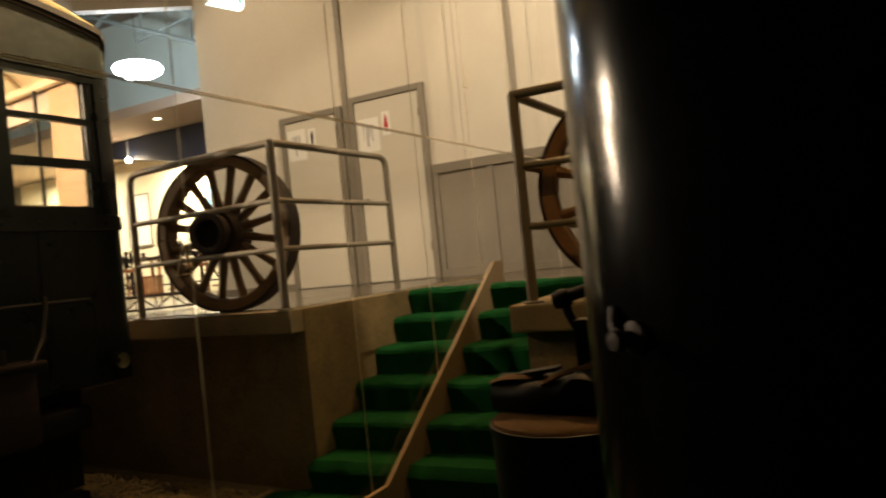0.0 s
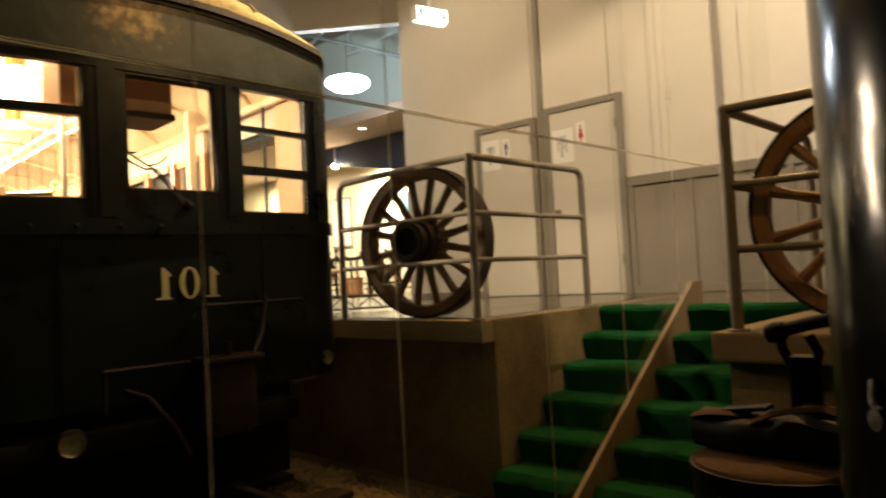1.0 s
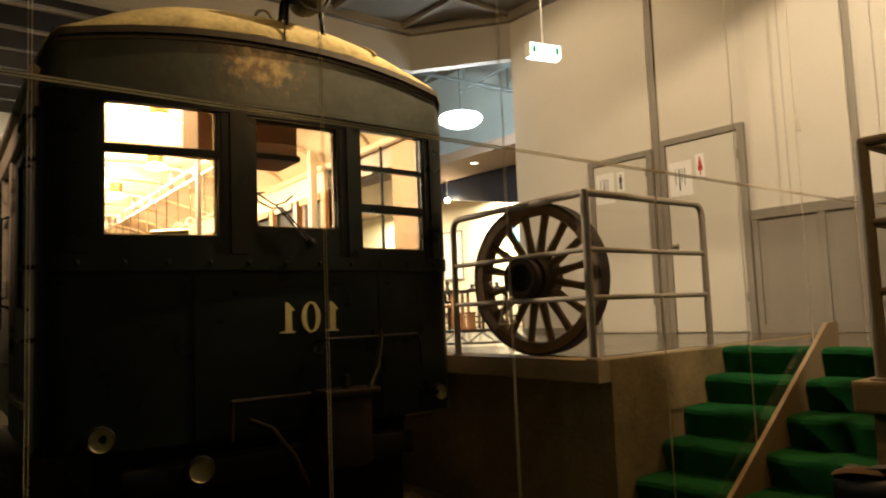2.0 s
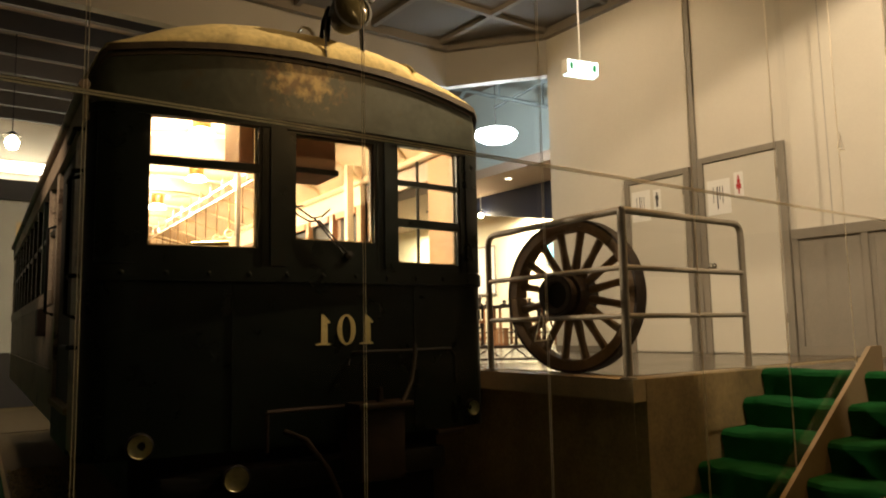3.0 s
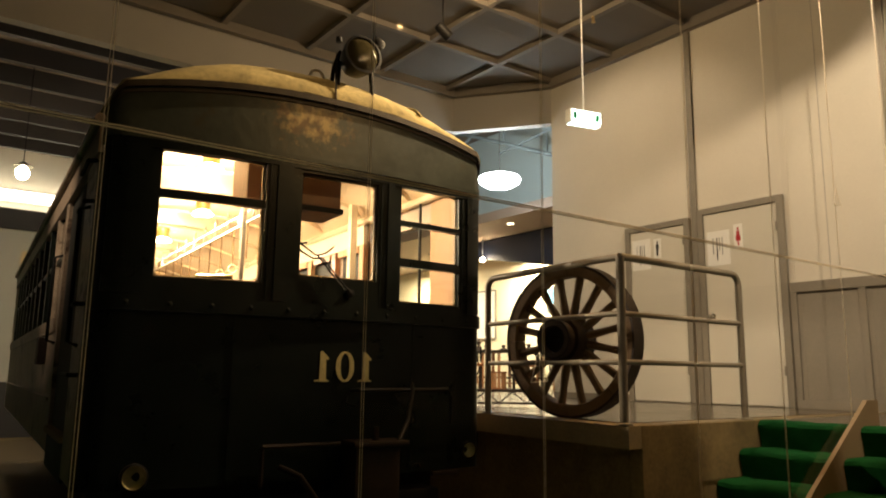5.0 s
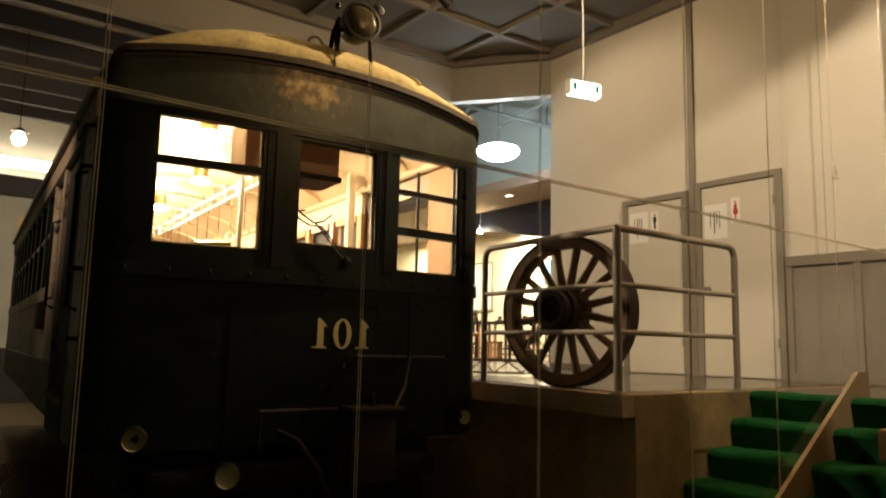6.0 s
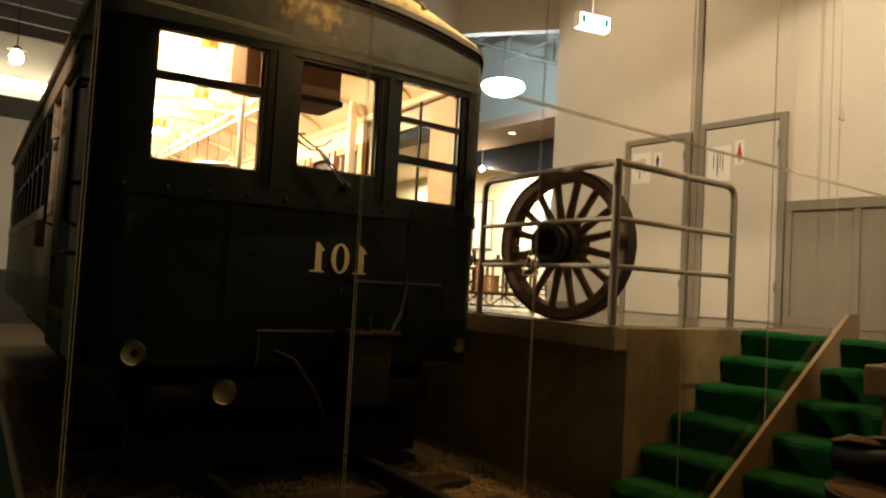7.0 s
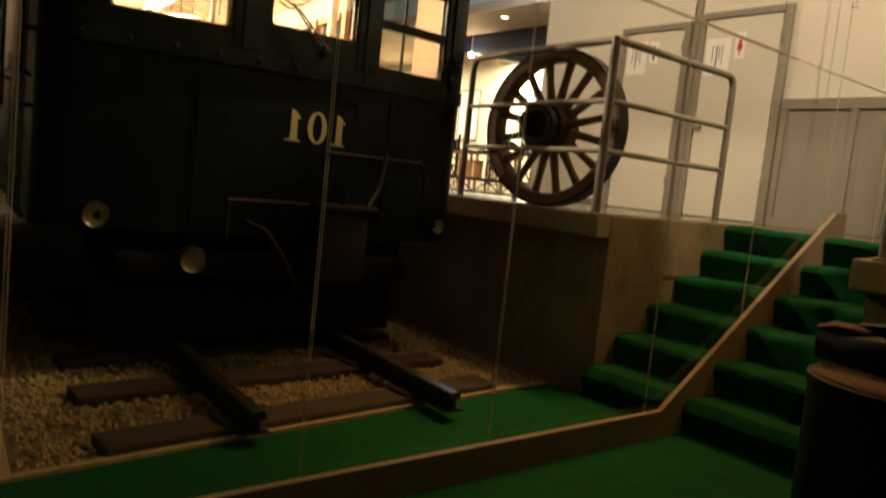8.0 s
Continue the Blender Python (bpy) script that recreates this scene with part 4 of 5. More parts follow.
# round lamps and buffers low on the front
for y, z, r in ((-0.945, 0.805, 0.062), (-0.477, 0.601, 0.068), (1.07, 0.85, 0.05)):
    m = Matrix.Translation((bow(y) + 0.01, y, z)) @ Matrix.Rotation(radians(90), 4, "Y")
    lp = part("front_lamp", lathe([(0, -0.04), (r, -0.04), (r + 0.006, 0.0), (r + 0.006, 0.02), (r - 0.004, 0.024)], m, 24), "black_iron", tram, "round lamp with a clear glass lens", True)
    part("reflector", lathe([(r + 0.001, 0.021), (r * 0.8, 0.006), (r * 0.45, -0.008), (0, -0.012)], m, 24), "reflector", lp, "tarnished olive bowl reflector", True)
    part("lens", lathe([(r + 0.002, 0.022), (r * 0.8, 0.034), (r * 0.45, 0.042), (0, 0.045)], m, 24), "pane", lp, "domed clear lamp glass", True).visible_shadow = False
part("handle_bar", tube([(bow(0.2), 0.2, 1.225)] + [(bow(y) + 0.09, y, 1.232) for y in (0.21, 0.5, 0.84)] + [(bow(0.88) + 0.07, 0.885, 1.19), (bow(0.88) + 0.06, 0.90, 1.02)], 0.012, 8), "steel", tram, "bent iron coupling bar", True)
part("bar_hook", tube([(bow(0.2) + 0.03, 0.165, 1.19), (bow(0.2) + 0.06, 0.14, 1.16), (bow(0.2) + 0.07, 0.2, 1.14), (bow(0.2) + 0.07, 0.22, 1.17)], 0.009, 8), "black_iron", tram)
part("bar_hook", tube([(bow(0.6) + 0.09, 0.575, 1.27), (bow(0.6) + 0.11, 0.565, 1.215), (bow(0.5) + 0.16, 0.5, 1.05), (bow(0.4) + 0.2, 0.42, 0.95)], 0.014, 8), "steel", tram)
cp = part("coupler", box(-0.05, 0.24, 0.16, 0.45, 0.52, 0.93, 0.03), "iron", tram, "rusty cast coupler box", True)
part("coupler_lip", box(0.1, 0.285, 0.13, 0.48, 0.92, 0.955, 0.012), "iron", cp)
part("coupler_pin", tube([(0.22, 0.29, 0.8), (0.22, 0.29, 1.03)], 0.02, 10), "iron", cp)
part("step_bar", tube([(bow(-0.3) + 0.03, -0.32, 0.93), (bow(0.1) + 0.05, 0.12, 0.935)], 0.012, 8), "iron", tram)
part("step_bar", tube([(bow(-0.3) + 0.03, -0.32, 0.93), (bow(-0.3) + 0.02, -0.32, 0.72)], 0.012, 8), "iron", tram)
part("bumper", box(-0.16, 0.03, -0.85, 0.85, 0.50, 0.64, 0.03), "black_iron", tram, "black bumper beam", True)
part("brake_hose", tube([(bow(-0.2) + 0.02, -0.22, 0.82), (bow(-0.1) + 0.12, -0.14, 0.78), (bow(0) + 0.13, -0.02, 0.62), (bow(0.1) + 0.1, 0.07, 0.45)], 0.017, 10), "hose", tram, "worn brown air hose", True)
part("side_lug", box(bow(0.85), bow(0.85) + 0.03, 0.78, 0.98, 0.71, 0.735, 0.004), "iron", tram)
part("lifeguard", box(-0.3, -0.2, -0.9, 0.9, 0.14, 0.5, 0.01), "black_iron", tram, "black lifeguard board under the front")
part("underframe", box(-LEN + 0.3, -0.25, -0.95, 0.95, 0.5, 0.74), "black_iron", tram)
part("body_floor", box(-LEN + 0.05, -0.06, -HW + 0.02, HW - 0.02, 0.86, 0.95), "black_iron", tram)
for x in (-2.2, -3.9):
    for y in (-0.5, 0.5):
        m = Matrix.Translation((x, y, 0.425)) @ Matrix.Rotation(radians(90), 4, "X")
        part("wheel", lathe([(0, -0.05), (0.1, -0.07), (0.12, -0.03), (0.28, -0.03), (0.33, -0.05), (0.33, 0.05), (0.28, 0.03), (0, 0.03)], m, 28), "black_iron", tram, "", True)

# ---- tram sides: door opening at the front, then a row of windows ----
for sgn in (-1, 1):
    s = lambda d: (min(sgn * (HW - 0.05), sgn * HW) + 0, max(sgn * (HW - 0.05), sgn * HW) + 0)
    ya, yb = s(0)
    out = sgn * 0.012
    ya2, yb2 = min(ya, ya + out), max(yb, yb + out)
    side = part("side_wall", box(-LEN, -1.66, ya, yb, 0.80, 1.58, 0.004), "tram_side" if sgn < 0 else "tram_dark", tram, "cream side panel with peeling paint" if sgn < 0 else "")
    part("side_sill", box(-LEN, -1.66, ya2, yb2, 1.58, 1.68, 0.004), "tram_side", tram, "", False)
    part("letter_board", box(-LEN, -0.10, ya2, yb2, 2.46, 2.62, 0.004), "tram_side", tram, "pale board above the side windows")
    part("skirt_line", box(-LEN, -1.66, ya2, yb2, 1.12, 1.14), "tram_side", side)
    part("end_post", box(-0.56, -0.16, ya, yb, 0.75, 2.5, 0.004), "tram_side", tram, "pale corner post beside the entrance")
    part("door_post", box(-1.66, -1.52, ya, yb, 0.80, 2.5, 0.004), "tram_side", tram)
    part("entrance_step", box(-1.52, -0.56, sgn * (HW - 0.3) if sgn > 0 else -HW - 0.02, HW + 0.02 if sgn > 0 else -HW + 0.3, 0.93, 0.965, 0.004), "coping", tram, "worn entrance step edge")
    part("entrance_apron", box(-1.52, -0.56, ya, yb, 0.72, 0.93), "black_iron", tram)
    n = 11
    wlen = (LEN - 1.66) / n
    for k in range(n):
        x0 = -1.66 - wlen * (k + 1)
        part("side_post", box(x0 - 0.035, x0 + 0.035, ya, yb, 1.68, 2.46, 0.004), "tram_side" if k < 1 else "tram_dark", tram)
        g = part("side_pane", box(x0 + 0.035, x0 + wlen - 0.035, sgn * (HW - 0.03) - 0.002, sgn * (HW - 0.03) + 0.002, 1.68, 2.46), "pane", tram)
        g.visible_shadow = False
        part("blind", box(x0 + 0.035, x0 + wlen - 0.035, sgn * (HW - 0.045) - 0.002, sgn * (HW - 0.045) + 0.002, 1.68, 2.46), "blind", tram)
        part("side_sash_rail", box(x0 + 0.035, x0 + wlen - 0.035, ya + 0.01, yb - 0.01, 2.1, 2.13), "tram_dark", tram)
    # vertical grab rails at the entrance
    for x, z0, z1 in ((-0.30, 1.45, 2.2), (-1.6, 1.5, 2.1)):
        yo = sgn * (HW + 0.05)
        part("grab_rail", tube([(x, sgn * HW, z0), (x, yo, z0 + 0.02), (x, yo, z1 - 0.02), (x, sgn * HW, z1)], 0.011, 8), "black_iron", tram, "black iron grab rail", True)
part("entrance_door", box(-1.52, -0.56, -HW + 0.025, -HW + 0.055, 0.967, 2.46, 0.003), "blind", tram, "closed dark entrance door")
part("entrance_gate", box(-1.52, -0.56, HW - 0.055, HW - 0.025, 0.967, 1.60, 0.003), "tram_dark", tram, "dark folding entrance gate")
for z in (1.66, 2.2, 2.42, 1.3):
    part("hinge_strap", tube([(-0.14, -HW - 0.005, z), (-0.16, -HW - 0.045, z), (-0.5, -HW - 0.04, z)], 0.012, 8), "black_iron", tram)
part("lamp_bracket", box(-2.35, -2.15, -HW - 0.06, -HW, 1.36, 1.56, 0.01), "iron", tram, "rusty bracket on the side")
part("eave_gutter", tube([(-0.05, -HW - 0.02, 2.63), (-LEN, -HW - 0.02, 2.63)], 0.028, 10), "tram_side", tram, "pale rolled roof edge", True)
part("eave_gutter", tube([(-0.42, HW + 0.02, 2.63), (-LEN, HW + 0.02, 2.63)], 0.028, 10), "tram_side", tram, "", True)
part("rear_wall", box(-LEN, -LEN + 0.05, -HW, HW, 0.8, 3.0), "cream", tram, "cream rear bulkhead")

# ---- tram inside ----
bm = bmesh.new()
rows = []
for x in (-0.09, -LEN + 0.05):
    rows.append([bm.verts.new((x, -HW + 0.05 + (2 * HW - 0.1) * j / 24, 2.62 + 0.30 * math.sqrt(max(0, 1 - (2 * j / 24 - 1) ** 2)))) for j in range(25)])
for j in range(24):
    bm.faces.new((rows[0][j], rows[0][j + 1], rows[1][j + 1], rows[1][j]))
part("inner_ceiling", bm, "cream", tram, "curved cream tongue-and-groove ceiling", True)
for k in range(9):
    x = -0.9 - 0.85 * k
    part("ceiling_hoop", tube([(x, (HW - 0.07) * math.cos(t), 2.62 + 0.285 * math.sin(t)) for t in [math.pi * i / 16 for i in range(17)]], 0.018, 6), "cream", tram)
for sgn in (-1, 1):
    yr = sgn * 0.35
    part("cornice", tube([(-0.2, sgn * 1.12, 2.64), (-LEN + 0.1, sgn * 1.12, 2.64)], 0.03, 8), "cream", tram, "cream moulding under the ceiling")
    part("lining_top", box(-LEN + 0.06, -1.7, min(sgn * 1.12, sgn * 1.16), max(sgn * 1.12, sgn * 1.16), 2.44, 2.64), "cream", tram)
    part("lining_low", box(-LEN + 0.06, -1.7, min(sgn * 1.12, sgn * 1.16), max(sgn * 1.12, sgn * 1.16), 0.95, 1.70), "tram_wood", tram, "varnished wooden wall lining")
    for k in range(11):
        x0 = -1.72 - 0.585 * k
        bm = box(x0 - 0.04, x0 + 0.04, min(sgn * 1.11, sgn * 1.16), max(sgn * 1.11, sgn * 1.16), 1.70, 2.44, 0.004)
        box(x0 - 0.50, x0 - 0.09, min(sgn * 1.115, sgn * 1.15), max(sgn * 1.115, sgn * 1.15), 1.70, 1.76, 0.003, bm)
        box(x0 - 0.50, x0 - 0.09, min(sgn * 1.115, sgn * 1.15), max(sgn * 1.115, sgn * 1.15), 2.38, 2.44, 0.003, bm)
        part("inner_window_frame", bm, "tram_wood" if k % 2 else "tan", tram)
    part("seat_bench", box(-LEN + 0.1, -1.75, sgn * 0.72 if sgn > 0 else -1.15, 1.15 if sgn > 0 else -0.72, 0.95, 1.38, 0.02), "tram_wood", tram, "long wooden side bench")
    x_rail = -0.95 if sgn > 0 else -3.1
    rk = part("strap_rail", tube([(x_rail, yr, 2.69), (-LEN + 0.1, yr, 2.69)], 0.014, 8), "chrome", tram, "long rail for hand straps")
    part("strap_rail_upper", tube([(x_rail, yr, 2.79), (-LEN + 0.1, yr, 2.79)], 0.009, 8), "chrome", rk)
    for k in range(16):
        x = -1.1 - k * 0.42
        if x > x_rail:
            continue
        part("rail_bracket", tube([(x - 0.05, yr, 2.69), (x, yr, 2.88), (x + 0.05, yr, 2.69)], 0.009, 6), "chrome", rk)
        part("hand_strap", tube([(x - 0.18, yr, 2.68), (x - 0.18, yr, 2.34)], 0.006, 6), "leather", rk)
        part("strap_ring", tube([(x - 0.18, yr + 0.04 * math.cos(t), 2.30 + 0.04 * math.sin(t)) for t in [2 * math.pi * i / 12 for i in range(12)]], 0.006, 6, None, True), "cream", rk)
# cab bulkhead posts, roll-sign box, driver's stand
part("bulkhead_post", box(-1.61, -1.57, 0.0, 0.035, 0.95, 2.88, 0.005), "chrome", tram, "cream cab post")
part("bulkhead_post", box(-1.62, -1.56, 0.93, 0.99, 0.95, 2.75, 0.005), "cream", tram)
part("bulkhead_panel", box(-1.62, -1.58, 0.99, HW - 0.06, 0.95, 1.75, 0.004), "tram_wood", tram, "varnished lower bulkhead panel")
part("sign_box", box(-0.42, -0.12, -0.42, 0.18, 2.33, 2.62, 0.01), "tram_wood", tram, "brown wooden roll-sign box")
part("sign_box_lip", box(-0.44, -0.10, -0.17, 0.19, 2.30, 2.335, 0.006), "black_iron", tram)
ctl = part("controller", lathe([(0, 0.95), (0.15, 0.95), (0.16, 1.0), (0.15, 1.7), (0.17, 1.74), (0.17, 1.80), (0.1, 1.83), (0, 1.83)], Matrix.Translation((-0.35, -0.62, 0)), 20), "black_iron", tram, "driver's black controller column", True)
part("crank", tube([(-0.35, -0.62, 1.83), (-0.35, -0.62, 1.87), (-0.30, -0.42, 1.88)], 0.015, 8), "brass", ctl)
part("gauge_shelf", box(-0.30, -0.12, -0.7, -0.37, 1.74, 1.80, 0.006), "black_iron", tram)
part("tan_board", box(-0.60, -0.07, 1.135, 1.155, 0.95, 2.6, 0.004), "tan", tram, "tan painted inner lining of the corner")
part("grab_pole", tube([(-0.66, 1.08, 0.96), (-0.66, 1.08, 2.6)], 0.012, 8), "black_iron", tram)
for x in (-1.2, -2.8, -4.5, -6.2):
    part("lamp_globe", lathe([(0.05, 2.80), (0.085, 2.77), (0.09, 2.755), (0.06, 2.75)], Matrix.Translation((x, -0.36 if x > -2 else 0, 0)), 20), "bulb", tram, "glowing lamp globe", True)
    part("lamp_base", lathe([(0, 2.9), (0.07, 2.9), (0.06, 2.80), (0.03, 2.76), (0, 2.76)], Matrix.Translation((x, -0.36 if x > -2 else 0, 0)), 16), "brass", tram, "ceiling lamp base", True)

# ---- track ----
bed = solid("gravel_bed", prism([lc(1.17, -1.34), lc(0.73, 1.45), lc(-8.5, 1.45), lc(-8.5, -1.34)], -0.05, -0.012), "shaded_grit", "pale brown gravel bed under the tram, darkened for the shaded gaps", "gravel", "stuff")
edge = thing("bed_edging", "thin concrete edging round the gravel bed", "edging", m=TRAM, kind="structure")
part("edging", prism([(1.20, -1.375), (0.757, 1.46), (0.722, 1.46), (1.165, -1.375)], -0.03, 0.014), "gravel", edge)
part("edging", box(-8.5, 1.163, -1.376, -1.34, -0.03, 0.014, 0.004), "gravel", edge)
random.seed(4)
me_verts, me_faces = [], []
for k in range(13000):
    x = random.uniform(-1.6, 1.12) if k < 11000 else random.uniform(-5, -1.6)
    y = random.uniform(-1.32, 1.43) if k < 10000 else random.uniform(-1.32, -0.85)
    if x > 0.93 - 0.157 * y:
        x -= 0.6
    r = random.uniform(0.008, 0.021)
    a, t, zz = random.uniform(0, 6.28), random.uniform(0.6, 1.0), random.uniform(-0.02, 0.0) + r * 0.3
    base = len(me_verts)
    for dx, dy, dz in ((1, 0, 0), (0.2, 0.9, 0.1), (-0.9, 0.2, 0), (-0.1, -0.9, 0.1), (0.1, 0.1, 0.75), (0, 0, -0.6)):
        px, py = dx * math.cos(a) - dy * math.sin(a) * t, dx * math.sin(a) + dy * math.cos(a) * t
        me_verts.append((x + px * r, y + py * r, zz + dz * r))
    for f in ((0, 1, 4), (1, 2, 4), (2, 3, 4), (3, 0, 4), (1, 0, 5), (2, 1, 5), (3, 2, 5), (0, 3, 5)):
        me_faces.append(tuple(base + i for i in f))
me = bpy.data.meshes.new("gravel")
me.from_pydata(me_verts, [], me_faces)
me.materials.append(M["gravel"])
gv = new("gravel", me)
gv.matrix_world = TRAM
tagged(gv, "loose pale brown gravel between the sleepers", "gravel", "", "stuff")
for k, x in enumerate((0.86, 0.27, -0.35, -0.98, -1.6, -2.2)):
    sl = thing("sleeper", "worn brown wooden sleeper half sunk in gravel", "sleeper", m=TRAM @ pose(x, 0.0, -0.03, 0, 0, 7.5 + 1.2 * (-1) ** k), group="sleepers")
    bm = box(-0.095, 0.095, -1.06, 1.06, 0.0, 0.075, 0.012)
    for v in bm.verts:
        v.co.z += 0.006 * noise.noise(v.co * 6 + Vector((k, 0, 0)))
        v.co.x += 0.008 * noise.noise(v.co * 4 + Vector((0, k, 0)))
    part("timber", bm, "sleeper", sl)
    for y in (-0.49, 0.49):
        part("rail_chair", box(-0.08, 0.08, y - 0.1, y + 0.1, 0.072, 0.09, 0.004), "iron", sl)
for y in (-0.487, 0.487):
    rl = thing("rail", "dark rusty steel rail ending before the carpet", "rail", m=TRAM @ pose(0, y, 0.055), group="rails")
    prof = [(-0.055, 0), (0.055, 0), (0.055, 0.01), (0.012, 0.022), (0.009, 0.075), (0.032, 0.085), (0.032, 0.11), (0.024, 0.118), (-0.024, 0.118), (-0.032, 0.11), (-0.032, 0.085), (-0.009, 0.075), (-0.012, 0.022), (-0.055, 0.01)]
    part("rail_bar", extrude_x([(a, b * 0.8) for a, b in prof], -8.3, 1.17), "steel", rl)


# ---- black machine close to the visitors ----
tk = thing("black_tank", "tall glossy black cylindrical boiler tank", "tank", (4.185, 3.945, 0))
tm = Matrix.Translation((4.185, 3.945, 0))
part("shell", lathe([(0, 0.0), (0.30, 0.0), (0.30, 0.12), (0.28, 0.14), (0.28, 2.5), (0.26, 2.58), (0.15, 2.68), (0, 2.72)], tm, 64), "black_paint", tk, "", True)
for z in (0.55, 2.2):
    part("hoop", lathe([(0.279, z), (0.289, z), (0.289, z + 0.05), (0.279, z + 0.05)], tm, 64), "black_paint", tk, "", True)
part("pipe", tube([(3.965, 4.1, 2.3), (3.895, 4.16, 2.18), (3.875, 4.17, 1.98), (3.905, 4.14, 1.88)], 0.03, 12), "black_iron", tk, "bent black pipe", True)
va = math.radians(230)
vm = Matrix.Translation((4.185 + 0.278 * math.cos(va), 3.945 + 0.278 * math.sin(va), 1.18)) @ Matrix.Rotation(va, 4, "Z") @ Matrix.Rotation(radians(90), 4, "Y") @ Matrix.Scale(0.42, 4)
vf = part("valve_flange", lathe([(0, 0), (0.038, 0), (0.038, 0.016), (0.018, 0.022), (0.018, 0.05), (0.028, 0.055), (0.022, 0.07), (0, 0.072)], vm, 20), "iron", tk, "small rusty valve", True)
part("valve_pipe", tube([vm @ Vector((0.02, -0.02, 0.03)), vm @ Vector((-0.03, -0.06, 0.02)), vm @ Vector((-0.06, -0.08, 0.0))], 0.006, 10), "iron", vf, "", True)


dr = thing("drum_machine", "black cast drum machine with torn tan leather on its top", "machine", (3.39, 5.22, 0))
DX, DY = 3.39, 5.22
dm = Matrix.Translation((DX, DY, 0))
part("drum", lathe([(0, 0.0), (0.2, 0.0), (0.21, 0.05), (0.232, 0.2), (0.236, 0.70), (0.242, 0.715), (0.242, 0.735), (0.2, 0.742), (0, 0.742)], dm, 40), "black_iron", dr, "", True)
bm = lathe([(0, 0.752), (0.1, 0.754), (0.19, 0.750), (0.228, 0.744), (0.236, 0.735)], dm, 40)
for v in bm.verts:
    v.co.z += 0.010 * noise.noise(v.co * 9)
part("leather_cover", bm, "leather", dr, "creased tan leather drum cover", True)
# cast block over the cover, its back end raised
bm = bmesh.new()
rows = []
for k in range(13):
    x = -0.25 + 0.50 * k / 12
    top = 0.845 + 0.022 * noise.noise(Vector((x * 9, 1, 0))) + (0.02 if x > 0.02 else 0)
    half = 0.115 - 0.05 * max(0, -x - 0.1) / 0.15
    rows.append([bm.verts.new((DX + x + dx, DY + 0.07 + y, z)) for dx, y, z in ((0, -half, 0.758), (0, -half - 0.012, 0.80), (0, -half, top - 0.012), (0, -half + 0.02, top), (0, half - 0.02, top + 0.008), (0, half, top - 0.01), (0, half, 0.758))])
for a, b in zip(rows, rows[1:]):
    for q in range(7):
        bm.faces.new((a[q], a[(q + 1) % 7], b[(q + 1) % 7], b[q]))
bm.faces.new(rows[0])
bm.faces.new(rows[-1])
part("cast_block", bm, "black_iron", dr, "", True)


def leather_piece(pts, width, lift):
    """A bent strip of torn leather along points on top of the block."""
    bm = bmesh.new()
    rows = []
    for k, (x, y, z) in enumerate(pts):
        w = width * (1 + 0.35 * noise.noise(Vector((k * 1.7, x * 5, 3))))
        rows.append([bm.verts.new((DX + x, DY + 0.07 + y + d * w, z + e)) for d, e in ((-1, 0), (-0.5, lift), (0.5, lift * 0.7), (1, 0), (0.5, -0.006), (-0.5, -0.006))])
    for a, b in zip(rows, rows[1:]):
        for q in range(6):
            bm.faces.new((a[q], a[(q + 1) % 6], b[(q + 1) % 6], b[q]))
    bm.faces.new(rows[0])
    bm.faces.new(rows[-1])
    return bm


part("leather_piece", leather_piece(((-0.255, -0.02, 0.842), (-0.20, -0.03, 0.856), (-0.14, -0.02, 0.858), (-0.10, 0.0, 0.852)), 0.05, 0.008), "leather", dr, "torn tan leather flap", True)
part("leather_piece", leather_piece(((-0.06, -0.08, 0.842), (-0.01, -0.06, 0.866), (0.05, -0.02, 0.878), (0.12, 0.0, 0.882), (0.2, 0.0, 0.876), (0.24, -0.01, 0.862)), 0.035, 0.012), "leather", dr, "torn tan leather flap", True)
part("clamp_plate", box(-0.07, 0.07, -0.035, 0.035, 0, 0.014, 0.004, None, Matrix.Translation((DX - 0.10, DY + 0.06, 0.862)) @ Matrix.Rotation(radians(-8), 4, "Y")), "black_iron", dr)
part("hanging_cloth", box(DX + 0.235, DX + 0.262, DY - 0.12, DY + 0.05, 0.45, 0.74, 0.010), "leather", dr, "faded hanging leather flap", True)
part("arm_post", box(DX - 0.01, DX + 0.075, DY + 0.17, DY + 0.24, 0.70, 1.02, 0.018), "black_iron", dr, "", True)
ab = part("arm_bracket", tube([(DX - 0.035, DY + 0.20, 1.10), (DX - 0.03, DY + 0.20, 1.04), (DX + 0.0, DY + 0.20, 0.98), (DX + 0.06, DY + 0.20, 0.97), (DX + 0.075, DY + 0.20, 1.03), (DX + 0.05, DY + 0.20, 1.08)], 0.016, 10), "black_iron", dr, "", True)
part("arm", tube([(DX - 0.05, DY + 0.20, 1.088), (DX + 0.05, DY + 0.195, 1.115), (DX + 0.30, DY + 0.17, 1.17)], 0.021, 12), "black_iron", dr, "black crank arm", True)
part("arm_knob", lathe([(0, -0.035), (0.028, -0.028), (0.034, 0), (0.028, 0.028), (0, 0.035)], Matrix.Translation((DX - 0.045, DY + 0.20, 1.088)) @ Matrix.Rotation(radians(75), 4, "Y"), 16), "black_iron", ab, "", True)
for a in (0.6, 2.4, 3.9, 5.4):
    part("foot", box(-0.05, 0.05, -0.05, 0.05, 0, 0.06, 0.012, None, dm @ pose(0.24 * math.cos(a), 0.24 * math.sin(a), 0)), "black_iron", dr)

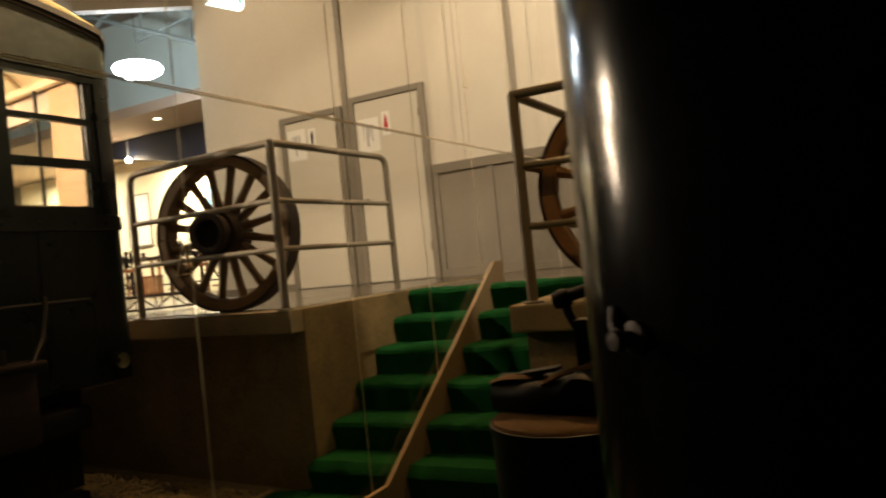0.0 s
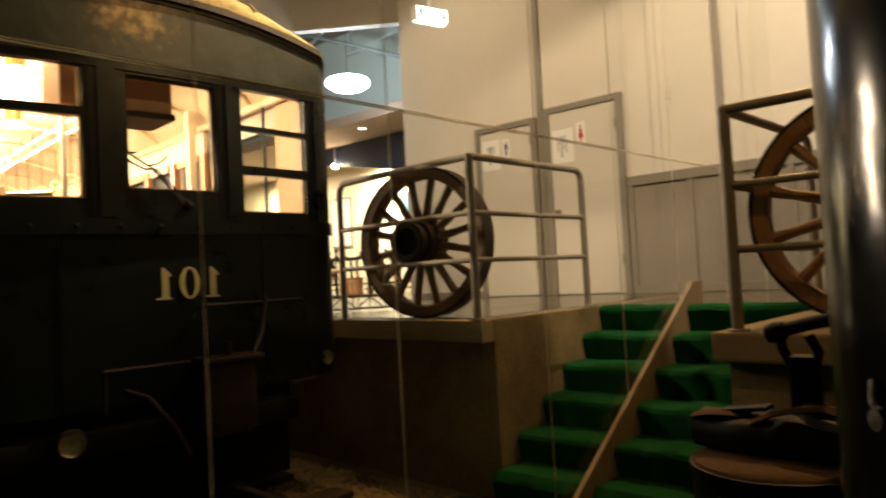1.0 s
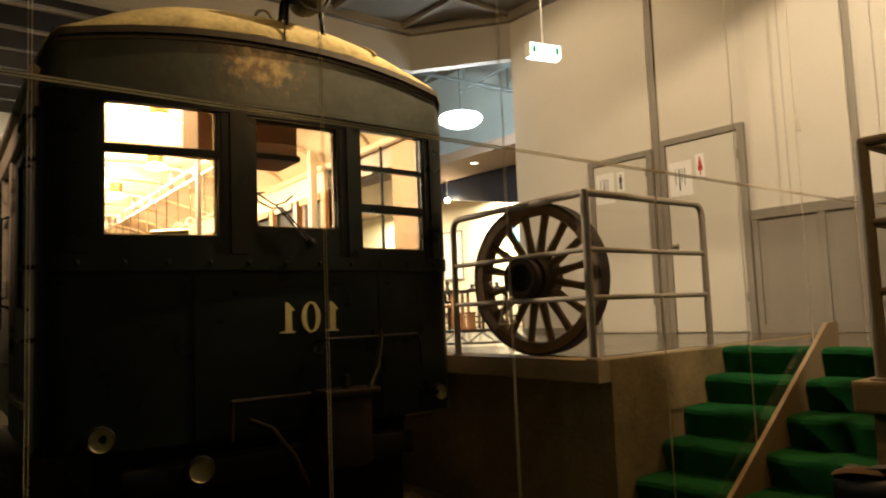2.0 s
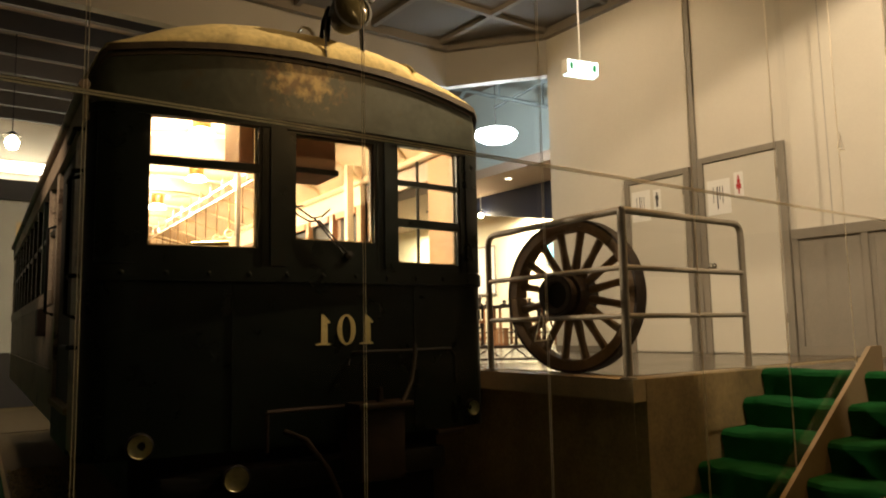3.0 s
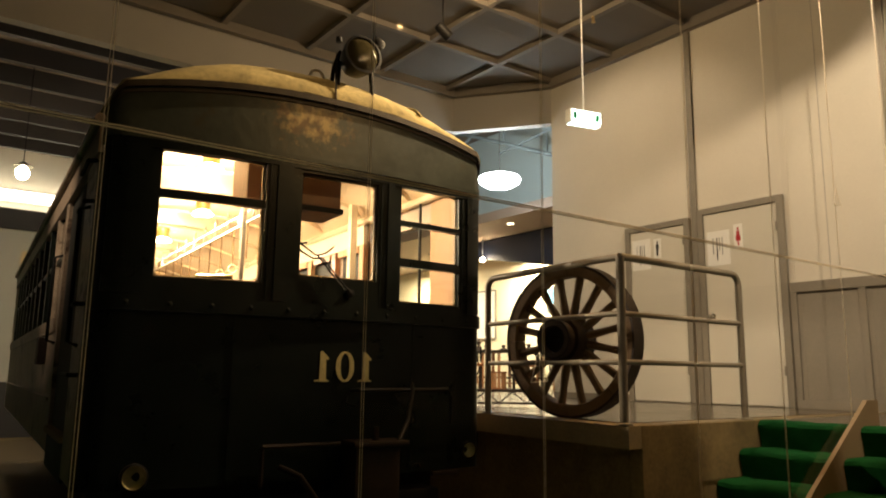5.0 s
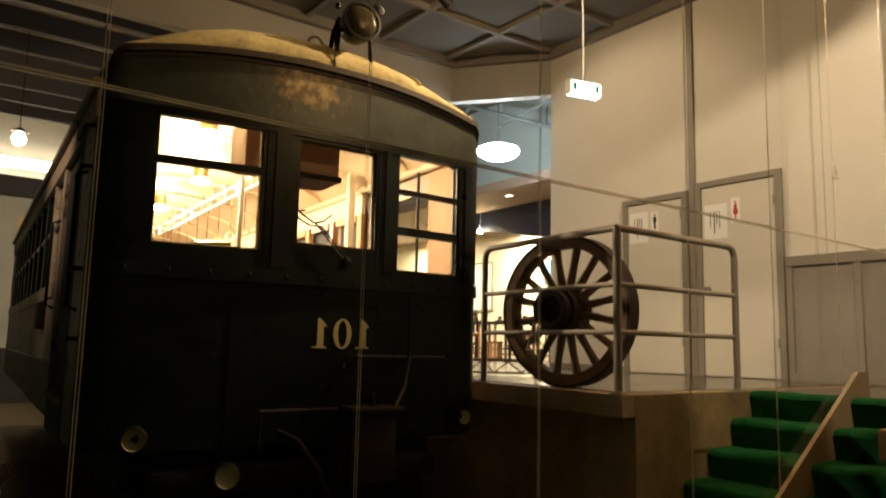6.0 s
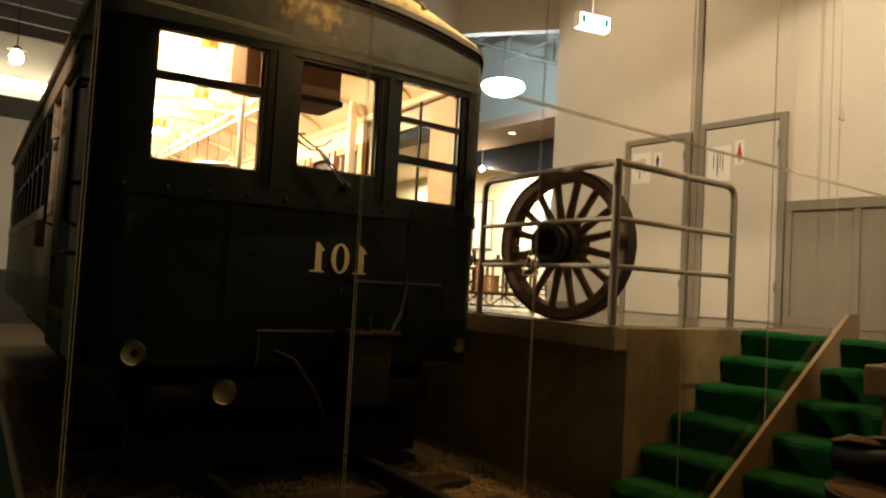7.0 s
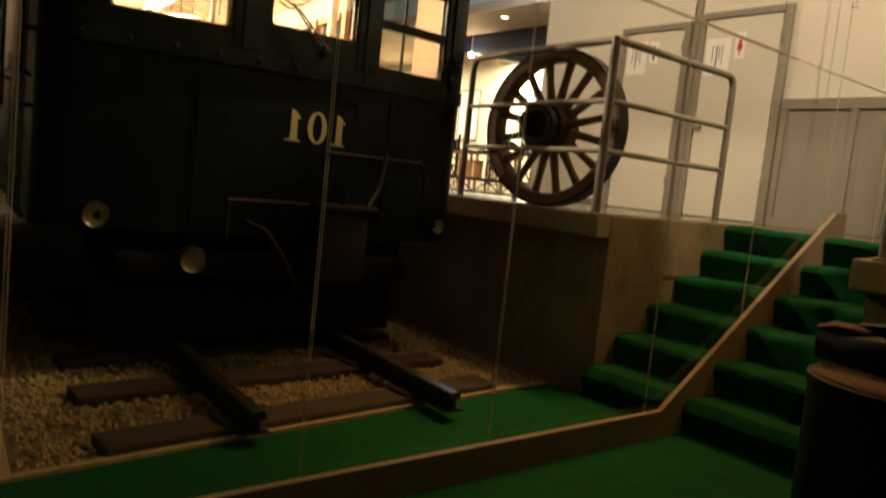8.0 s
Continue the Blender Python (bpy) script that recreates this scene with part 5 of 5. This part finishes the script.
# ---- hall behind the platform ----
bm = bmesh.new()
lint = [(-2.62, 2.86), (-2.62, 3.90), (-8.6, 3.90), (-8.6, 3.86)]
fr = [[bm.verts.new((x, y, z)) for x, z in lint] for y in (12.0, 12.3)]
for f in fr:
    bm.faces.new(f)
for k in range(4):
    bm.faces.new((fr[0][k], fr[0][(k + 1) % 4], fr[1][(k + 1) % 4], fr[1][k]))
solid("lintel", bm, "navy", "dark navy painted sloping lintel across the hall", "beam")
solid("soffit", box(-12, -2.62, 10.9, 12.3, 3.92, 4.02), "pink", "warm beige lowered soffit with downlights", "ceiling")
solid("soffit_front", box(-12, -2.62, 10.84, 10.9, 3.90, 4.06), "pink", "warm beige edge board of the soffit", "trim")
solid("display_wall", box(-12.5, -2.62, 13.6, 13.75, H, 3.9), "hall_wall", "bright warm white display wall", "wall")
solid("hall_roof", box(-12.8, -2.5, 12.3, 14.2, 3.92, 4.02), "pink", "plain ceiling of the display bay", "ceiling")


def pendant(x, y, z, top):
    p = thing("pendant_lamp", "round white pendant lamp glowing cool white", "lamp", (x, y, z))
    m = Matrix.Translation((x, y, z))
    part("diffuser", lathe([(0, -0.10), (0.2, -0.085), (0.29, -0.03), (0.31, 0.02), (0.28, 0.06), (0.12, 0.095)], m, 32), "oval", p, "glowing white diffuser", True)
    part("housing", lathe([(0.13, 0.094), (0.12, 0.12), (0.05, 0.14), (0, 0.14)], m, 32), "white_plastic", p, "", True)
    part("cord", tube([(x, y, z + 0.1), (x, y, top)], 0.006, 6), "purlin", p)


pendant(-3.63, 9.72, 4.10, 7.2)
for x, y in ((-5.15, 11.3), (-7.4, 11.3)):
    d = thing("downlight", "small round recessed downlight, lit", "lamp", (x, y, 3.915), group="downlights")
    part("trim_ring", lathe([(0.06, 3.92), (0.085, 3.92), (0.085, 3.91), (0.06, 3.912)], Matrix.Translation((x, y, 0)), 20), "white_plastic", d)
    part("lit_disc", lathe([(0, 3.914), (0.06, 3.914)], Matrix.Translation((x, y, 0)), 20), "down", d)
# roof truss of the hall
tr = thing("roof_truss", "grey steel roof struts over the hall", "truss", (-6.5, 12.9, 5.6), kind="structure")
for pts, r in ((((-9.6, 7.1), (-8.44, 6.72), (-5.85, 5.66), (-4.2, 5.0)), 0.045), (((-7.3, 6.0), (-5.87, 6.13), (-4.2, 6.25)), 0.03), (((-7.15, 7.15), (-7.15, 6.2)), 0.022), (((-8.5, 6.52), (-8.18, 6.67), (-7.7, 6.76), (-7.14, 6.78)), 0.045), (((-6.85, 6.66), (-6.4, 6.50), (-5.83, 6.22), (-5.2, 5.8)), 0.045), (((-5.86, 7.15), (-5.86, 5.66)), 0.022)):
    part("truss_bar", tube([(x, 12.9, z) for x, z in pts], r, 8), "truss", tr, smooth=True)
# low bench with small machines on the platform beside the tram
BM = pose(-1.0, 7.3, H, 0, 0, 48)
eb = thing("exhibit_bench", "low dark iron bench with a lattice front", "bench", m=BM)
part("bench_top", box(-0.55, 0.50, -0.17, 0.17, 0.125, 0.15, 0.004), "iron", eb)
for x in (-0.53, 0.46):
    for y in (-0.15, 0.12):
        part("bench_leg", box(x, x + 0.03, y, y + 0.03, 0, 0.125, 0.003), "iron", eb)
part("bench_rail", box(-0.5, 0.46, -0.148, -0.128, 0.02, 0.038), "iron", eb)
for k in range(8):
    x = -0.5 + 0.12 * k
    part("lattice_bar", tube([(x, -0.14, 0.03), (x + 0.06, -0.14, 0.08), (x + 0.12, -0.14, 0.125)] if k % 2 else [(x, -0.14, 0.125), (x + 0.06, -0.14, 0.08), (x + 0.12, -0.14, 0.03)], 0.007, 6), "iron", eb)


def treadle_machine(x, wheel_r):
    """A small iron hand-wheel machine on a wooden stand."""
    t = thing("treadle_machine", "small dark iron machine with a hand wheel on a stand", "machine", m=BM @ pose(x, 0.03, 0.15), group="small machines")
    part("table", box(-0.16, 0.16, -0.09, 0.09, 0.20, 0.225, 0.004), "tram_wood", t, "brown wooden table")
    for a in (-0.14, 0.115):
        for b in (-0.08, 0.055):
            part("leg", box(a, a + 0.025, b, b + 0.025, 0, 0.20, 0.002), "iron", t)
    bm = tube([(-0.10, 0, 0.23), (-0.10, 0, 0.30), (-0.06, 0, 0.335), (0.05, 0, 0.335), (0.09, 0, 0.31), (0.09, 0, 0.24)], 0.022, 10)
    part("machine_body", bm, "black_iron", t, "", True)
    part("hand_wheel", tube([(0.13, wheel_r * math.cos(q), 0.31 + wheel_r * math.sin(q)) for q in [math.tau * i / 20 for i in range(20)]], 0.009, 6, None, True), "black_iron", t, "", True)
    for i in range(3):
        q = math.pi * i / 3
        part("wheel_spoke", tube([(0.13, -wheel_r * math.cos(q), 0.31 - wheel_r * math.sin(q)), (0.13, wheel_r * math.cos(q), 0.31 + wheel_r * math.sin(q))], 0.005, 6), "black_iron", t)


treadle_machine(-0.20, 0.065)
treadle_machine(0.36, 0.055)
cr = thing("slatted_cage", "small brown slatted wooden cage on the bench", "cage", m=BM @ pose(0.08, -0.02, 0.15))
for k in range(14):
    q = math.tau * k / 14
    part("slat", box(-0.012, 0.012, -0.005, 0.005, 0.0, 0.15, 0, None, pose(0.08 * math.cos(q), 0.08 * math.sin(q), 0, 0, 0, math.degrees(q) + 90)), "pale_slat", cr)
for z in (0.0, 0.14):
    part("hoop", lathe([(0.074, z), (0.092, z), (0.092, z + 0.014), (0.074, z + 0.014), (0.074, z)], Matrix(), 20), "tram_wood", cr)
# display shelves with small exhibits
for k, x in enumerate((-8.2, -6.9, -5.6)):
    sh = thing("display_table", "dark wooden display table against the bright wall", "table", (x, 13.0, H), group="display tables")
    part("top", box(x - 0.55, x + 0.55, 12.75, 13.3, H + 0.72, H + 0.77, 0.006), "iron", sh)
    part("shelf", box(x - 0.5, x + 0.5, 12.8, 13.25, H + 0.2, H + 0.23, 0.004), "iron", sh)
    for dx in (-0.5, 0.46):
        for y in (12.78, 13.23):
            part("leg", box(x + dx, x + dx + 0.045, y, y + 0.045, H, H + 0.72, 0.003), "tram_wood", sh)
    for j in range(4):
        xx = x - 0.38 + 0.25 * j
        e = thing("exhibit", "small dark cast exhibit on a display table", "exhibit", (xx, 13.0, H + 0.77), group="small exhibits")
        hh = 0.12 + 0.07 * ((j * 7 + k * 3) % 3)
        part("base", box(xx - 0.07, xx + 0.07, 12.93, 13.07, H + 0.77, H + 0.80, 0.004), "iron", e)
        part("body", lathe([(0, 0.03), (0.05, 0.03), (0.03, hh * 0.5), (0.055, hh * 0.75), (0.02, hh), (0, hh)], Matrix.Translation((xx, 13.0, H + 0.77)), 12), "iron", e, "", True)
for k, (x, z) in enumerate(((-8.5, 0.0), (-7.6, 0.0), (-6.3, 0.0), (-5.2, 0.0))):
    sw = thing("reel_stand", "dark iron reel on a wooden stand by the display tables", "machine", (x, 12.45, H), group="reels on stands")
    c = Matrix.Translation((x, 12.45, H + 0.42)) @ Matrix.Rotation(radians(90), 4, "X") @ Matrix.Rotation(radians(12 * k), 4, "Z")
    part("reel_rim", tube([c @ Vector((0.2 * math.cos(t), 0.2 * math.sin(t), 0)) for t in [2 * math.pi * i / 24 for i in range(24)]], 0.016, 6, None, True), "iron", sw)
    for i in range(6):
        a = math.pi * i / 3
        part("reel_spoke", tube([c @ Vector((0.03 * math.cos(a), 0.03 * math.sin(a), 0)), c @ Vector((0.2 * math.cos(a), 0.2 * math.sin(a), 0))], 0.008, 6), "iron", sw)
    part("reel_hub", lathe([(0, -0.06), (0.04, -0.06), (0.04, 0.06), (0, 0.06)], c, 12), "iron", sw)
    for dx in (-0.14, 0.14):
        part("stand_leg", tube([(x + dx, 12.5, H), (x, 12.5, H + 0.42)], 0.016, 6), "tram_wood", sw)
    part("stand_bench", box(x - 0.22, x + 0.22, 12.38, 12.6, H + 0.1, H + 0.13, 0.004), "tram_wood", sw)
hb = thing("hall_spot", "small lit spot bulb hanging under the lintel", "lamp", (-6.64, 11.9, 3.52))
part("bulb", lathe([(0, -0.05), (0.045, -0.03), (0.05, 0.0), (0.03, 0.04), (0, 0.05)], Matrix.Translation((-6.64, 11.9, 3.52)), 16), "bulb", hb, "", True)
part("stem", tube([(-6.64, 11.9, 3.56), (-6.64, 11.9, 3.92)], 0.01, 6), "white_plastic", hb)
for x0, x1, z0, z1, mat, lab in ((-6.6, -5.9, 2.6, 3.1, "blue", "blue framed picture on the display wall"), (-8.9, -8.2, 2.1, 3.2, "paper", "white framed notice board on the display wall")):
    pc = thing("wall_picture", lab, "picture", (x0, 13.59, z0))
    part("print", box(x0 + 0.03, x1 - 0.03, 13.58, 13.595, z0 + 0.03, z1 - 0.03), mat, pc)
    bm = box(x0, x1, 13.57, 13.6, z0, z0 + 0.03)
    box(x0, x1, 13.57, 13.6, z1 - 0.03, z1, 0, bm)
    box(x0, x0 + 0.03, 13.57, 13.6, z0 + 0.03, z1 - 0.03, 0, bm)
    box(x1 - 0.03, x1, 13.57, 13.6, z0 + 0.03, z1 - 0.03, 0, bm)
    part("picture_frame", bm, "frame_grey", pc)

# ---- tram shed beyond ----
sl = thing("shed_lamp_fitting", "bare glowing bulb under a small shade", "lamp", (-7.8, 4.15, 4.12))
part("bulb", lathe([(0, -0.11), (0.07, -0.08), (0.095, 0), (0.06, 0.07), (0.02, 0.10), (0, 0.10)], Matrix.Translation((-7.8, 4.15, 4.15)), 20), "bulb", sl, "", True)
part("shade", lathe([(0.03, 0.16), (0.05, 0.14), (0.13, 0.09)], Matrix.Translation((-7.8, 4.15, 4.15)), 20), "black_iron", sl, "", True)
part("cord", tube([(-7.8, 4.15, 4.3), (-7.8, 4.15, 5.9)], 0.008, 6), "black_iron", sl)
tb = thing("tube_light", "long white fluorescent batten glowing on the end wall", "lamp", (-12.9, 3.6, 4.8))
part("batten", box(-12.99, -12.95, 3.8, 5.8, 4.72, 4.98, 0.01), "white_plastic", tb)
part("tube", tube([(-12.86, 3.9, 4.84), (-12.86, 5.7, 4.84)], 0.10, 12), "tube", tb)
solid("wall_beam", box(-13, -12.8, -3, 14.2, 4.15, 4.55), "purlin", "dark steel beam along the end wall", "beam")


# ---- spot fittings on the ceiling ----
# the fitting of the added tram side spot is made up with it
for k, (eye, aim, *_) in enumerate(SPOTS):
    m = look(eye, aim)
    sp = thing("track_spot", "small black spotlight on a ceiling bracket", "spotlight", eye, group="ceiling spotlights")
    part("housing", lathe([(0, 0.22), (0.045, 0.22), (0.055, 0.20), (0.055, 0.045), (0.05, 0.045), (0.045, 0.06), (0, 0.06)], m, 20), "black_iron", sp, "", True)
    part("stem", tube([m @ Vector((0, 0, 0.14)), Vector((*(m @ Vector((0, 0, 0.14)))[:2], CEIL))], 0.01, 8), "black_iron", sp)
    if k == 0:
        e = Vector(eye)
        pa, pb = Vector((-3.2, 9.76, 2.90)), Vector((3.8, 9.76, 5.06))
        a, b = e + (pa - e).normalized() * 0.22, e + (pb - e).normalized() * 0.22
        bm = bmesh.new()
        up = Vector((0, 0, 0.16))
        q = [a, b, b + up, a + up]
        nrm = (b - a).cross(up).normalized() * 0.003
        f0 = [bm.verts.new(v) for v in q]
        f1 = [bm.verts.new(v + nrm) for v in q]
        bm.faces.new(f0)
        bm.faces.new(f1)
        for i in range(4):
            j = (i + 1) % 4
            bm.faces.new((f0[i], f0[j], f1[j], f1[i]))
        part("barn_door", bm, "black_iron", sp, "flat black barn-door flap")
sk = thing("sprinkler", "small brass sprinkler head under a ceiling rib", "sprinkler", (-0.92, 8.74, CEIL - 0.12))
part("head", lathe([(0, CEIL - 0.12), (0.028, CEIL - 0.118), (0.012, CEIL - 0.10), (0.018, CEIL - 0.07), (0.018, CEIL - 0.055), (0, CEIL - 0.055)], Matrix.Translation((-0.92, 8.74, 0)), 12), "brass", sk, "", True)
cl = thing("ceiling_lamp_fitting", "bare ceiling lamp on a short holder", "lamp", (-0.6, 6.9, 5.17))
part("holder", lathe([(0, CEIL), (0.05, CEIL), (0.05, 5.26), (0.03, 5.22), (0.035, 5.17), (0, 5.17)], Matrix.Translation((-0.6, 6.9, 0)), 16), "black_iron", cl, "", True)
